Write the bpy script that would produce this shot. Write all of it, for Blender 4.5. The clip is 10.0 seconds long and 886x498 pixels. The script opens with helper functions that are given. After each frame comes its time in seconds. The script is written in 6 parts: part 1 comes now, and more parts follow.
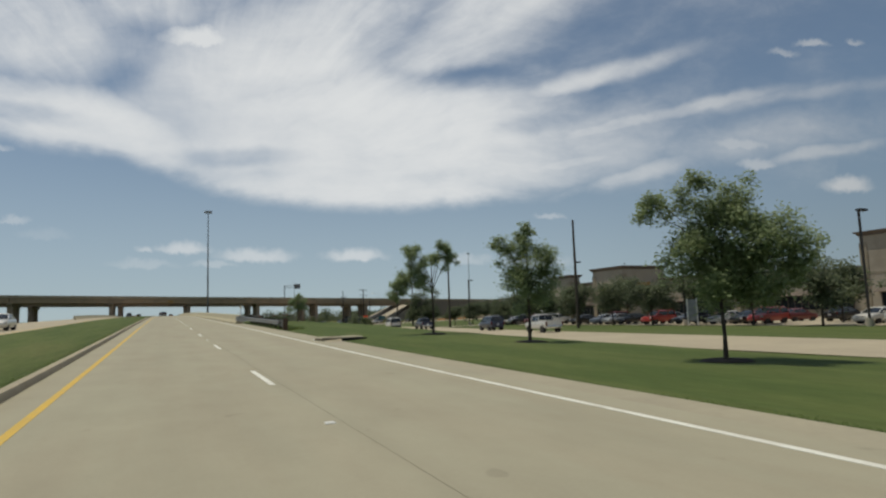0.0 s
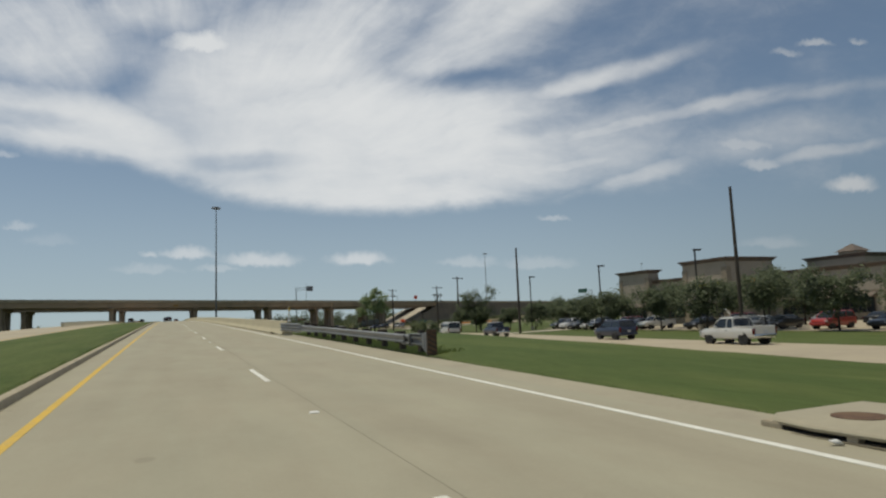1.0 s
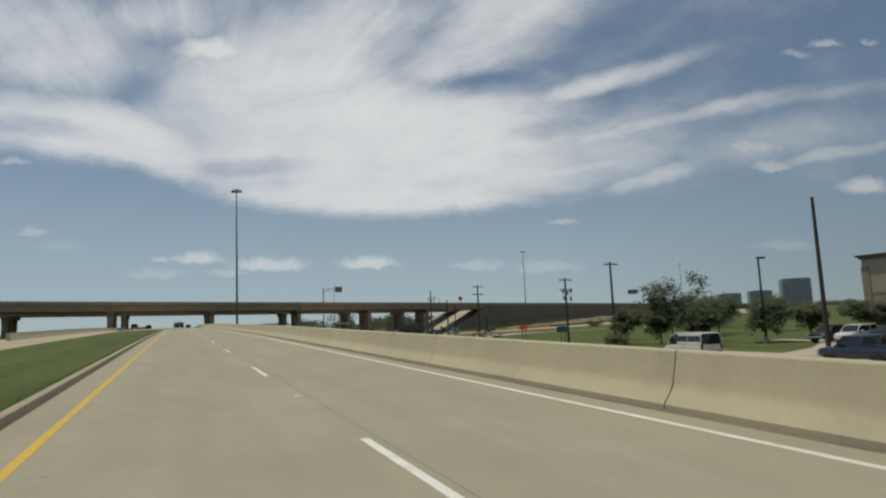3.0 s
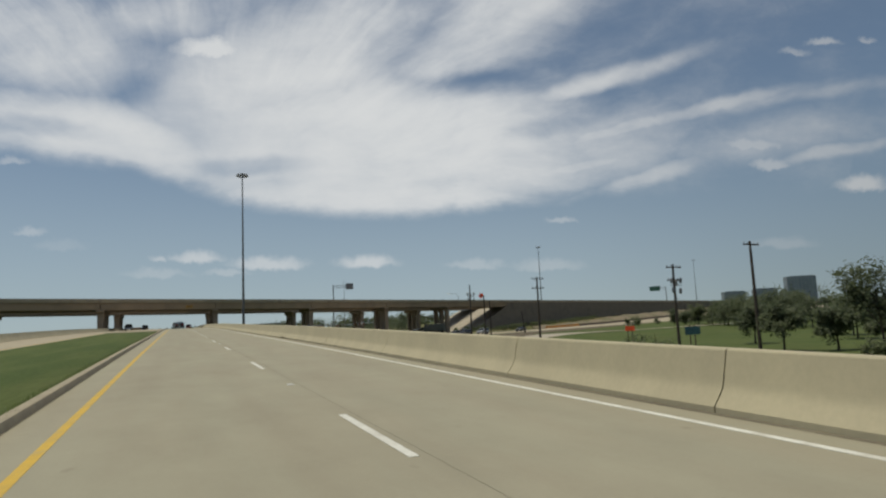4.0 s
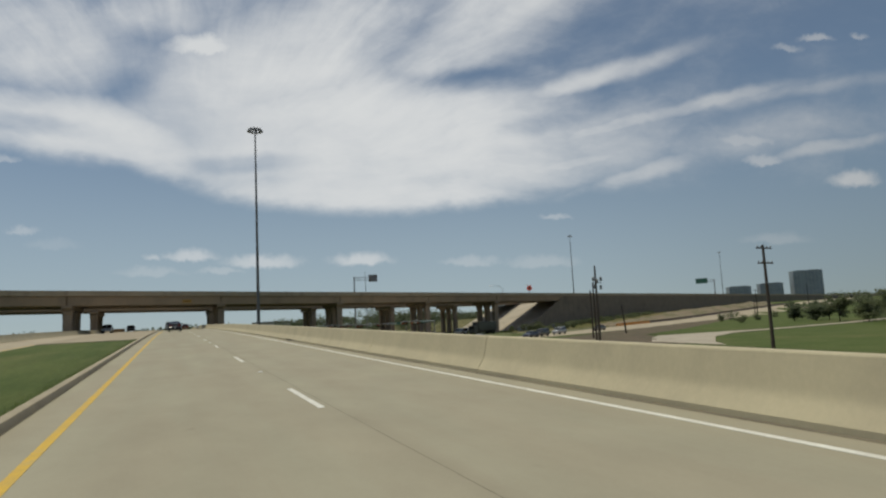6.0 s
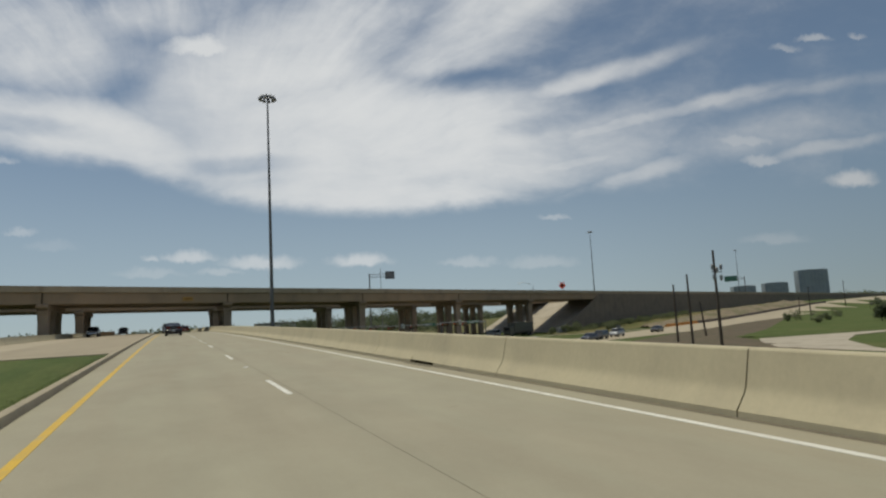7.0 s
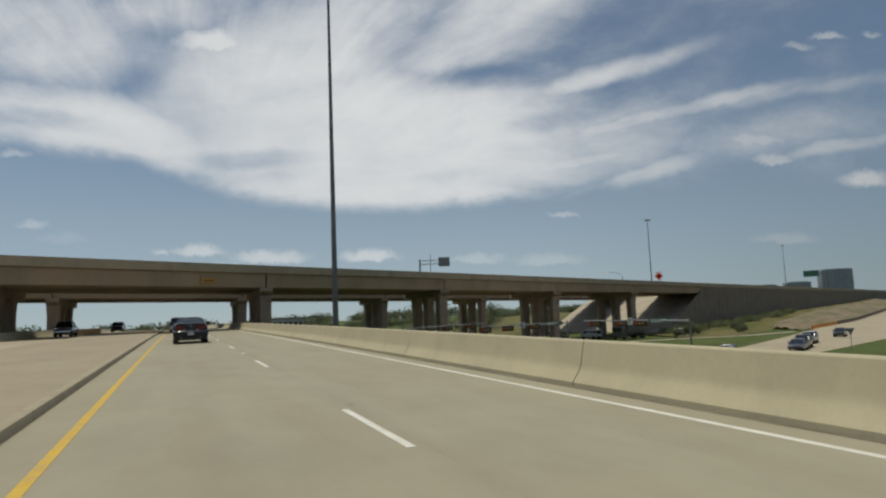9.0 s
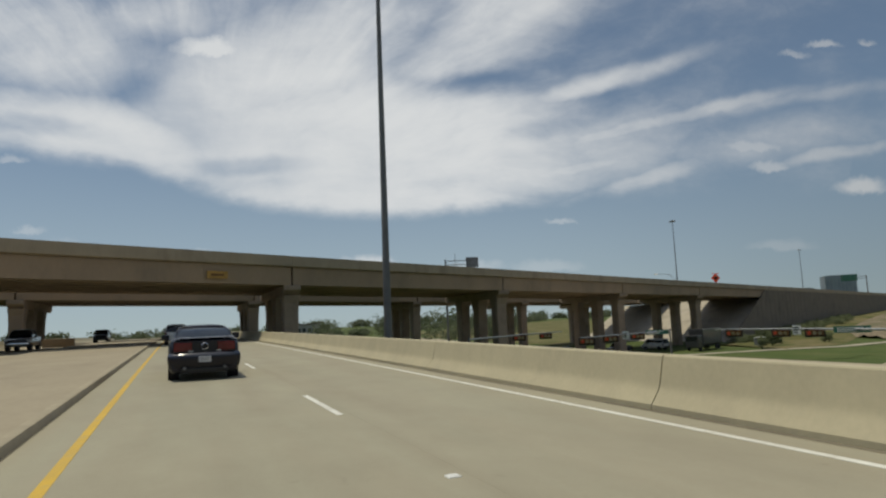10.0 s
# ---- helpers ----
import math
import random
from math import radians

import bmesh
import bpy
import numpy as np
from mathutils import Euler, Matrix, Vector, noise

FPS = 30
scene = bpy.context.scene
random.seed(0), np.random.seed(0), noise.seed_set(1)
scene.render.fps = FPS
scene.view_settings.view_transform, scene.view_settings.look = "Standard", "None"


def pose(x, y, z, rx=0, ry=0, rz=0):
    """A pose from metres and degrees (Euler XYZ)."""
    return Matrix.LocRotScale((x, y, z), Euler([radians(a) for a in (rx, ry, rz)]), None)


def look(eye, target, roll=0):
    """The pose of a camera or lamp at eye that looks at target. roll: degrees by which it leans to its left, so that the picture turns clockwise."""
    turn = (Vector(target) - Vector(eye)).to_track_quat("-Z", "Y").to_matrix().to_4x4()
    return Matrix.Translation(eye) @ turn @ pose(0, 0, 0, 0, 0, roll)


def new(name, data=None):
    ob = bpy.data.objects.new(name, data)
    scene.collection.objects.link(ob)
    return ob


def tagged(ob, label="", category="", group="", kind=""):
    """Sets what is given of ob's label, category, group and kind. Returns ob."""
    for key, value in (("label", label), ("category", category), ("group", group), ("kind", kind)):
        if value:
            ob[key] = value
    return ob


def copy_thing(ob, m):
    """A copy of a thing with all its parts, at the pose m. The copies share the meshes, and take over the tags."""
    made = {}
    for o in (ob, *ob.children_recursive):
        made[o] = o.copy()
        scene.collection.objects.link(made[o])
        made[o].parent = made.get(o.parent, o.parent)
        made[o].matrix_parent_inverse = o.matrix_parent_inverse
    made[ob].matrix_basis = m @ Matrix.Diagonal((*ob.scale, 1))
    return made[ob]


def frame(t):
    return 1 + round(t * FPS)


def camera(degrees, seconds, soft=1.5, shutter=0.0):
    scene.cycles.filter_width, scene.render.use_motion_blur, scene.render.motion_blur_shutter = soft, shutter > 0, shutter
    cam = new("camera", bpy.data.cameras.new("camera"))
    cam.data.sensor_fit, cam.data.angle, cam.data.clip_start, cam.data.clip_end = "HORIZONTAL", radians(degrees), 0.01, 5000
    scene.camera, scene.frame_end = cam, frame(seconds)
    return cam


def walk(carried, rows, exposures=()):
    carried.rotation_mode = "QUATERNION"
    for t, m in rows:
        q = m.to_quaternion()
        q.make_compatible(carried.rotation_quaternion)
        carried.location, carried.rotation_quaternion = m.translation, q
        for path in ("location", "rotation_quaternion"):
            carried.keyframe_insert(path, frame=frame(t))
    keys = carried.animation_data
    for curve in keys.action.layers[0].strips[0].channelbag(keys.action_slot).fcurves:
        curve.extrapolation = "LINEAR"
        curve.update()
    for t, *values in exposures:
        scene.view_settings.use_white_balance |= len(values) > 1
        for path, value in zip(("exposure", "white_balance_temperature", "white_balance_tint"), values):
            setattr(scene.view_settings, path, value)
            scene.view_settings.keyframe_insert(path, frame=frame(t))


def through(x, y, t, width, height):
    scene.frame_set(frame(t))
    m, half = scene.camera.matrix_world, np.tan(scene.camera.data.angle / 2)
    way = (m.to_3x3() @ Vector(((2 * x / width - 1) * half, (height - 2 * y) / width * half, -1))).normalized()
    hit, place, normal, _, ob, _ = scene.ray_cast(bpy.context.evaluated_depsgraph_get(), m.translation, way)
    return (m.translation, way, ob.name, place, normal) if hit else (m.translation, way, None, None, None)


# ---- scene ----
# ================= camera =================
cam = camera(69.96, 10.0, soft=2.3)
PATH = [
    (0.0, pose(-1.949, 3.327, 1.477, 96.090, 1.915, -23.742)),
    (0.5, pose(-1.934, 14.892, 1.727, 96.028, 2.235, -23.539)),
    (1.0, pose(-1.940, 26.514, 1.994, 96.355, 2.305, -23.360)),
    (1.5, pose(-1.962, 38.065, 2.273, 96.453, 2.216, -23.013)),
    (2.0, pose(-1.982, 49.538, 2.561, 96.629, 2.219, -22.774)),
    (2.5, pose(-1.992, 60.948, 2.853, 96.785, 2.381, -22.592)),
    (4.0, pose(-2.211, 95.095, 3.626, 96.630, 2.599, -22.619)),
    (4.5, pose(-2.226, 106.058, 3.881, 96.936, 2.769, -22.719)),
    (5.0, pose(-2.240, 117.088, 4.136, 96.645, 2.791, -22.856)),
    (5.5, pose(-2.247, 128.367, 4.385, 96.338, 2.813, -22.985)),
    (7.0, pose(-2.081, 162.075, 4.997, 96.404, 3.055, -23.158)),
    (7.5, pose(-2.077, 172.617, 5.205, 96.201, 2.736, -23.031)),
    (8.0, pose(-2.115, 183.301, 5.410, 96.061, 2.758, -22.972)),
    (8.5, pose(-2.237, 193.936, 5.608, 95.878, 1.925, -22.821)),
    (9.0, pose(-2.343, 204.345, 5.798, 96.103, 2.394, -22.489)),
    (9.5, pose(-2.436, 214.779, 5.976, 95.392, 1.972, -22.512)),
    (10.0, pose(-2.470, 225.053, 6.149, 96.688, 2.363, -22.714)),
]
walk(cam, PATH, [(0.0, -0.07, 7080, 3), (2.5, -0.13, 7080, 3), (4.0, -0.17, 7080, 3), (10.0, -0.13, 7080, 3)])

# ================= light =================
SUN_TO = Vector((-0.20, 0.17, 0.95)).normalized()
sun_data = bpy.data.lights.new("sun", "SUN")
sun_data.energy, sun_data.angle, sun_data.color = 2.75, radians(0.6), (1.0, 0.93, 0.82)
sun = new("sun", sun_data)
sun.matrix_world = look(SUN_TO * 100, (0, 0, 0))


class Nodes:
    """Small helper to write node trees as expressions."""

    def __init__(self, tree):
        self.t = tree
        tree.nodes.clear()

    def add(self, kind, ins=None, interpolation_type="", operation=""):
        n = self.t.nodes.new(kind)
        if interpolation_type:
            n.interpolation_type = interpolation_type
        if operation:
            n.operation = operation
        for k, v in (ins or {}).items():
            self.put(n.inputs[k], v)
        return n

    def put(self, socket, v):
        if hasattr(v, "is_output"):
            self.t.links.new(v, socket)
        else:
            socket.default_value = v

    def m(self, op, a, b=0.0, c=0.0, clamp=False):
        n = self.t.nodes.new("ShaderNodeMath")
        n.operation, n.use_clamp = op, clamp
        for i, v in enumerate((a, b, c)):
            self.put(n.inputs[i], v)
        return n.outputs[0]

    def step(self, v, lo, hi):
        n = self.add("ShaderNodeMapRange", {0: v, 1: lo, 2: hi}, interpolation_type="SMOOTHSTEP")
        return n.outputs[0]

    def noise(self, vec, scale, detail=4.0, rough=0.55, warp=0.0):
        n = self.add("ShaderNodeTexNoise", {"Scale": scale, "Detail": detail, "Roughness": rough, "Distortion": warp})
        if vec is not None:
            self.put(n.inputs["Vector"], vec)
        return n.outputs[0]

    def vec(self, x, y, z):
        n = self.t.nodes.new("ShaderNodeCombineXYZ")
        for i, v in enumerate((x, y, z)):
            self.put(n.inputs[i], v)
        return n.outputs[0]

    def mix(self, f, a, b):
        n = self.t.nodes.new("ShaderNodeMix")
        n.data_type = "RGBA"
        self.put(n.inputs[0], f), self.put(n.inputs[6], a), self.put(n.inputs[7], b)
        return n.outputs[2]


def make_world():
    w = bpy.data.worlds.new("sky")
    scene.world = w
    w.use_nodes = True
    k = Nodes(w.node_tree)
    sky = k.add("ShaderNodeTexSky")
    sky.sky_type, sky.sun_disc, sky.altitude = "NISHITA", False, 200.0
    sky.air_density, sky.dust_density, sky.ozone_density = 1.0, 0.7, 2.0
    sky.sun_elevation, sky.sun_rotation = math.asin(SUN_TO.z), math.atan2(SUN_TO.x, SUN_TO.y)
    d = k.add("ShaderNodeTexCoord").outputs["Generated"]
    s = k.add("ShaderNodeSeparateXYZ", {0: d})
    dx, dy, dz = s.outputs
    # the summer haze keeps the tone of the air well above the horizon down to it
    k.put(sky.inputs[0], k.vec(dx, dy, k.m("ADD", k.m("MAXIMUM", dz, 0.0), 0.07)))
    # sky plane ahead: X to the right and Y down, in thousandths of a wide picture's width
    m = pose(0, 0, 0, 96.645, 2.791, -22.856).to_3x3()

    def along(axis):
        return k.add("ShaderNodeVectorMath", {0: d, 1: tuple(axis)}, operation="DOT_PRODUCT").outputs["Value"]

    fy = along(-m.col[2])
    ahead = k.step(fy, 0.05, 0.35)
    fq = k.m("MAXIMUM", fy, 0.05)
    X = k.m("ADD", k.m("MULTIPLY", k.m("DIVIDE", along(m.col[0]), fq), 1.1206), 0.784)
    Y = k.m("SUBTRACT", 0.441, k.m("MULTIPLY", k.m("DIVIDE", along(m.col[1]), fq), 1.1206))

    def shifted(v, src, amount):
        return k.m("ADD", v, k.m("MULTIPLY", k.m("SUBTRACT", src, 0.5), amount))

    P = k.vec(X, Y, 0.0)
    Q = k.vec(Y, X, 3.3)
    Xw, Yw = shifted(X, k.noise(P, 4.0, 4.0), 0.13), shifted(Y, k.noise(Q, 4.0, 4.0), 0.065)

    def blob(cx, cy, rx, ry, turn=0.0, soft=1.0, xx=Xw, yy=Yw, flat=False):
        """A soft ellipse; turn lifts its right end; flat: with a level underside."""
        c, n = math.cos(radians(turn)), math.sin(radians(turn))
        a, b = k.m("SUBTRACT", xx, cx), k.m("SUBTRACT", yy, cy)
        p = k.m("DIVIDE", k.m("SUBTRACT", k.m("MULTIPLY", a, c), k.m("MULTIPLY", b, n)), rx)
        q = k.m("DIVIDE", k.m("ADD", k.m("MULTIPLY", b, c), k.m("MULTIPLY", a, n)), ry)
        if flat:
            q = k.m("MAXIMUM", k.m("MULTIPLY", q, -1.0), k.m("MULTIPLY", q, 1.9))
        r = k.m("SQRT", k.m("ADD", k.m("MULTIPLY", p, p), k.m("MULTIPLY", q, q)))
        return k.step(r, 1.0 + 0.6 * soft, max(0.0, 1.0 - 0.7 * soft))

    def union(items):
        out = items[0]
        for it in items[1:]:
            out = k.m("MAXIMUM", out, it)
        return out

    def levels(rows):
        return union([k.m("MULTIPLY", blob(*row[:-1]), row[-1]) for row in rows])

    # thin high cloud: fibres that fan out from a point low on the left
    ax, ay = k.m("SUBTRACT", Xw, 0.33), k.m("SUBTRACT", Yw, 0.36)
    r = k.m("MAXIMUM", k.m("SQRT", k.m("ADD", k.m("MULTIPLY", ax, ax), k.m("MULTIPLY", ay, ay))), 0.01)
    cx, cy = k.m("DIVIDE", ax, r), k.m("DIVIDE", ay, r)

    def fan(fine, far, scale, detail, rough):
        return k.noise(k.vec(k.m("MULTIPLY", cx, fine), k.m("MULTIPLY", cy, fine), k.m("MULTIPLY", r, far)), scale, detail, rough)

    streak, fibre = fan(4.0, 2.6, 1.7, 8.0, 0.6), fan(13.0, 5.0, 1.6, 7.0, 0.65)
    puffs = k.noise(k.vec(k.m("MULTIPLY", Xw, 3.2), k.m("MULTIPLY", Yw, 6.0), 8.2), 1.6, 9.0, 0.6)
    curd = k.noise(k.vec(k.m("MULTIPLY", X, 7.0), k.m("MULTIPLY", Y, 12.0), 2.6), 2.0, 6.0, 0.6)
    body = levels([
        (0.66, 0.255, 0.40, 0.120, -2, 0.9, 0.95),
        (0.16, 0.235, 0.26, 0.060, -13, 0.9, 0.86),
        (0.50, 0.120, 0.28, 0.120, 20, 1.0, 0.80),
        (0.66, 0.350, 0.30, 0.045, -2, 0.7, 0.80),
        (1.03, 0.275, 0.19, 0.070, 14, 1.0, 0.52),
        (1.08, 0.233, 0.13, 0.012, 14, 1.0, 0.62),
        (1.00, 0.298, 0.13, 0.012, 8, 1.0, 0.66),
        (1.09, 0.332, 0.15, 0.017, 19, 1.0, 0.62),
        (1.48, 0.265, 0.12, 0.011, 12, 1.0, 0.44),
        (1.06, 0.148, 0.17, 0.018, 16, 1.0, 0.62),
        (0.86, 0.055, 0.24, 0.080, 32, 1.0, 0.74),
        (0.08, 0.070, 0.20, 0.100, -16, 1.0, 0.62),
        (0.30, 0.030, 0.22, 0.060, 10, 1.0, 0.50),
        (1.26, 0.192, 0.16, 0.012, 13, 1.0, 0.50),
        (1.36, 0.245, 0.24, 0.030, 8, 1.1, 0.40),
        (1.40, 0.170, 0.26, 0.012, 10, 1.2, 0.32)])
    holes = levels([
        (0.865, 0.160, 0.085, 0.024, 4, 0.8, 0.52), (0.05, 0.222, 0.12, 0.018, -10, 0.9, 0.50),
        (0.245, 0.165, 0.07, 0.028, -14, 0.9, 0.24), (0.435, 0.292, 0.11, 0.016, -3, 0.8, 0.48),
        (0.75, 0.085, 0.06, 0.030, 30, 1.0, 0.26), (0.95, 0.235, 0.07, 0.014, 14, 1.0, 0.34), (0.22, 0.075, 0.05, 0.030, 0, 1.0, 0.25)])
    base = k.m("ADD", k.m("SUBTRACT", body, k.m("MULTIPLY", holes, 0.66)), 0.13)
    calm = k.step(r, 0.06, 0.55)
    base = k.m("ADD", base, k.m("MULTIPLY", k.m("MULTIPLY", k.m("SUBTRACT", streak, 0.5), calm), 0.78))
    base = k.m("ADD", base, k.m("MULTIPLY", k.m("SUBTRACT", puffs, 0.5), 0.80))
    base = k.m("ADD", base, k.m("MULTIPLY", k.m("MULTIPLY", k.m("SUBTRACT", fibre, 0.5), calm), 0.34))
    base = k.m("ADD", base, k.m("MULTIPLY", k.m("SUBTRACT", curd, 0.5), 0.16))
    # the sheet ends below in one long ragged edge
    ramp = k.add("ShaderNodeValToRGB", {0: k.m("MULTIPLY", k.m("ADD", X, 0.2), 0.5)})
    ramp.color_ramp.interpolation = "B_SPLINE"
    edge = [(-0.2, 0.25), (0.0, 0.268), (0.15, 0.292), (0.3, 0.322), (0.44, 0.372), (0.6, 0.382), (0.78, 0.388), (0.9, 0.366), (1.05, 0.362), (1.18, 0.325), (1.26, 0.29), (1.5, 0.30)]
    stops = ramp.color_ramp.elements
    for n, (ex, ey) in enumerate(edge):
        e = stops[n] if n < 2 else stops.new(0.5)
        e.position, e.color = (ex + 0.2) * 0.5, (ey, ey, ey, 1.0)
    rag = k.m("ADD", k.m("MULTIPLY", k.m("SUBTRACT", puffs, 0.5), 0.05), k.m("MULTIPLY", k.m("SUBTRACT", curd, 0.5), 0.022))
    hem = k.step(k.m("ADD", k.m("SUBTRACT", ramp.outputs[0], Y), rag), -0.012, 0.024)
    cirrus = k.m("MULTIPLY", k.m("MULTIPLY", k.step(base, -0.05, 1.28), hem), 0.96)
    # small heaped clouds, low and scattered
    Xf, Yf = shifted(X, k.noise(P, 30.0, 7.0, 0.65), 0.045), shifted(Y, k.noise(Q, 30.0, 7.0, 0.65), 0.032)
    heaps = [(0.365, 0.092, 0.066, 0.028, 0.9), (0.252, 0.038, 0.036, 0.014, 0.45), (0.345, 0.460, 0.042, 0.012, 0.55), (0.470, 0.471, 0.058, 0.014, 0.55), (0.275, 0.462, 0.013, 0.006, 0.4), (0.645, 0.468, 0.046, 0.014, 0.62),
             (0.270, 0.489, 0.050, 0.010, 0.2), (0.395, 0.487, 0.035, 0.007, 0.25), (0.835, 0.471, 0.046, 0.010, 0.26), (0.965, 0.472, 0.055, 0.012, 0.22), (0.990, 0.391, 0.022, 0.006, 0.32), (1.325, 0.258, 0.052, 0.016, 0.55),
             (1.360, 0.292, 0.036, 0.014, 0.5), (1.212, 0.268, 0.026, 0.014, 0.26), (1.400, 0.094, 0.024, 0.008, 0.36), (1.450, 0.076, 0.027, 0.008, 0.5), (1.525, 0.073, 0.014, 0.006, 0.4), (1.516, 0.328, 0.040, 0.016, 0.72),
             (1.380, 0.432, 0.050, 0.012, 0.2), (0.045, 0.413, 0.026, 0.008, 0.28), (0.012, 0.287, 0.030, 0.008, 0.3), (0.100, 0.440, 0.040, 0.012, 0.1)]
    heap = union([k.m("MULTIPLY", blob(a, b, c, e, 0, 0.9, Xf, Yf, True), f) for a, b, c, e, f in heaps])
    cloud = k.m("MULTIPLY", k.m("MAXIMUM", cirrus, heap), ahead)
    # the rest of the sky carries the same thin broken cloud
    hq = k.m("MAXIMUM", dz, 0.08)
    rest = k.noise(k.vec(k.m("DIVIDE", dx, hq), k.m("DIVIDE", dy, hq), 0.4), 0.7, 6.0, 0.6)
    rest = k.m("MULTIPLY", k.m("MULTIPLY", k.step(rest, 0.42, 0.75), 0.7), k.m("SUBTRACT", 1.0, ahead))
    rest = k.m("ADD", k.m("MULTIPLY", rest, k.step(dz, 0.02, 0.2)), 0.035)
    cloud = k.m("MINIMUM", k.m("ADD", cloud, rest), 1.0)
    sky_l = k.add("ShaderNodeBackground", {0: sky.outputs[0], 1: 0.085})
    # haze and cloud are brightest towards the sun and dim away from it
    flat_sun = Vector((SUN_TO.x, SUN_TO.y, 0)).normalized()
    side = k.step(along(flat_sun), -0.50, 0.29)
    white = k.add("ShaderNodeBackground", {0: (0.93, 0.957, 1.075, 1.0), 1: k.m("ADD", 0.56, k.m("MULTIPLY", side, 0.23))})
    mist = k.add("ShaderNodeBackground", {0: (0.66, 0.80, 0.97, 1.0), 1: k.m("ADD", 0.27, k.m("MULTIPLY", side, 0.34))})
    air = k.add("ShaderNodeMixShader", {0: k.m("MULTIPLY", k.step(dz, 0.34, -0.04), 0.62), 1: sky_l.outputs[0], 2: mist.outputs[0]})
    both = k.add("ShaderNodeMixShader", {0: cloud, 1: air.outputs[0], 2: white.outputs[0]})
    k.add("ShaderNodeOutputWorld", {0: both.outputs[0]})


make_world()


# ================= materials =================
def surface(name, colour, colour2=None, scale=3.0, rough=0.8, metal=0.0, bump=0.0, bump_scale=40.0, grain=0.12, stain=None, stain_scale=0.3,
            stain_cut=(0.5, 0.7), stretch=(1, 1, 1), spec=0.4, coat=0.0, vary=0.0):
    """A painted or mineral surface: broad tone shifts, fine grain, stains and relief."""
    mt = bpy.data.materials.new(name)
    mt.use_nodes = True
    k = Nodes(mt.node_tree)
    pos = k.add("ShaderNodeTexCoord").outputs["Object"]
    pos = k.add("ShaderNodeMapping", {0: pos, 3: stretch}).outputs[0]
    c1 = (*colour, 1)
    c2 = (*(colour2 or [c * 0.75 for c in colour]), 1)
    col = k.mix(k.step(k.noise(pos, scale, 5.0), 0.35, 0.65), c1, c2)
    if stain:
        col = k.mix(k.m("MULTIPLY", k.step(k.noise(pos, stain_scale, 6.0, 0.65), *stain_cut), 0.8), col, (*stain, 1))
    g = k.noise(pos, scale * 14, 3.0)
    amt = k.m("ADD", k.m("MULTIPLY", k.m("SUBTRACT", g, 0.5), grain * 3), 1.0)
    if vary:
        rnd = k.add("ShaderNodeObjectInfo").outputs["Random"]
        amt = k.m("MULTIPLY", amt, k.m("ADD", 1.0, k.m("MULTIPLY", k.m("SUBTRACT", rnd, 0.5), vary)))
    col = k.add("ShaderNodeVectorMath", {0: col, 3: amt}, operation="SCALE").outputs[0]
    b = k.add("ShaderNodeBsdfPrincipled", {"Base Color": col, "Roughness": rough, "Metallic": metal, "Specular IOR Level": spec, "Coat Weight": coat})
    if bump:
        h = k.noise(pos, bump_scale, 4.0)
        k.put(b.inputs["Normal"], k.add("ShaderNodeBump", {"Strength": bump, "Distance": 0.02, "Height": h}).outputs[0])
    k.add("ShaderNodeOutputMaterial", {0: b.outputs[0]})
    return mt


def leafy(name, a, b, through=0.25):
    mt = bpy.data.materials.new(name)
    mt.use_nodes = True
    k = Nodes(mt.node_tree)
    r = k.add("ShaderNodeNewGeometry").outputs["Random Per Island"]
    col = k.mix(r, (*a, 1), (*b, 1))
    d = k.add("ShaderNodeBsdfPrincipled", {"Base Color": col, "Roughness": 0.55, "Specular IOR Level": 0.3})
    t = k.add("ShaderNodeBsdfTranslucent", {0: col})
    x = k.add("ShaderNodeMixShader", {0: through, 1: d.outputs[0], 2: t.outputs[0]})
    k.add("ShaderNodeOutputMaterial", {0: x.outputs[0]})
    return mt


def glow(name, colour, power):
    mt = bpy.data.materials.new(name)
    mt.use_nodes = True
    k = Nodes(mt.node_tree)
    b = k.add("ShaderNodeBsdfPrincipled", {"Base Color": (*colour, 1), "Roughness": 0.3, "Emission Color": (*colour, 1), "Emission Strength": power})
    k.add("ShaderNodeOutputMaterial", {0: b.outputs[0]})
    return mt




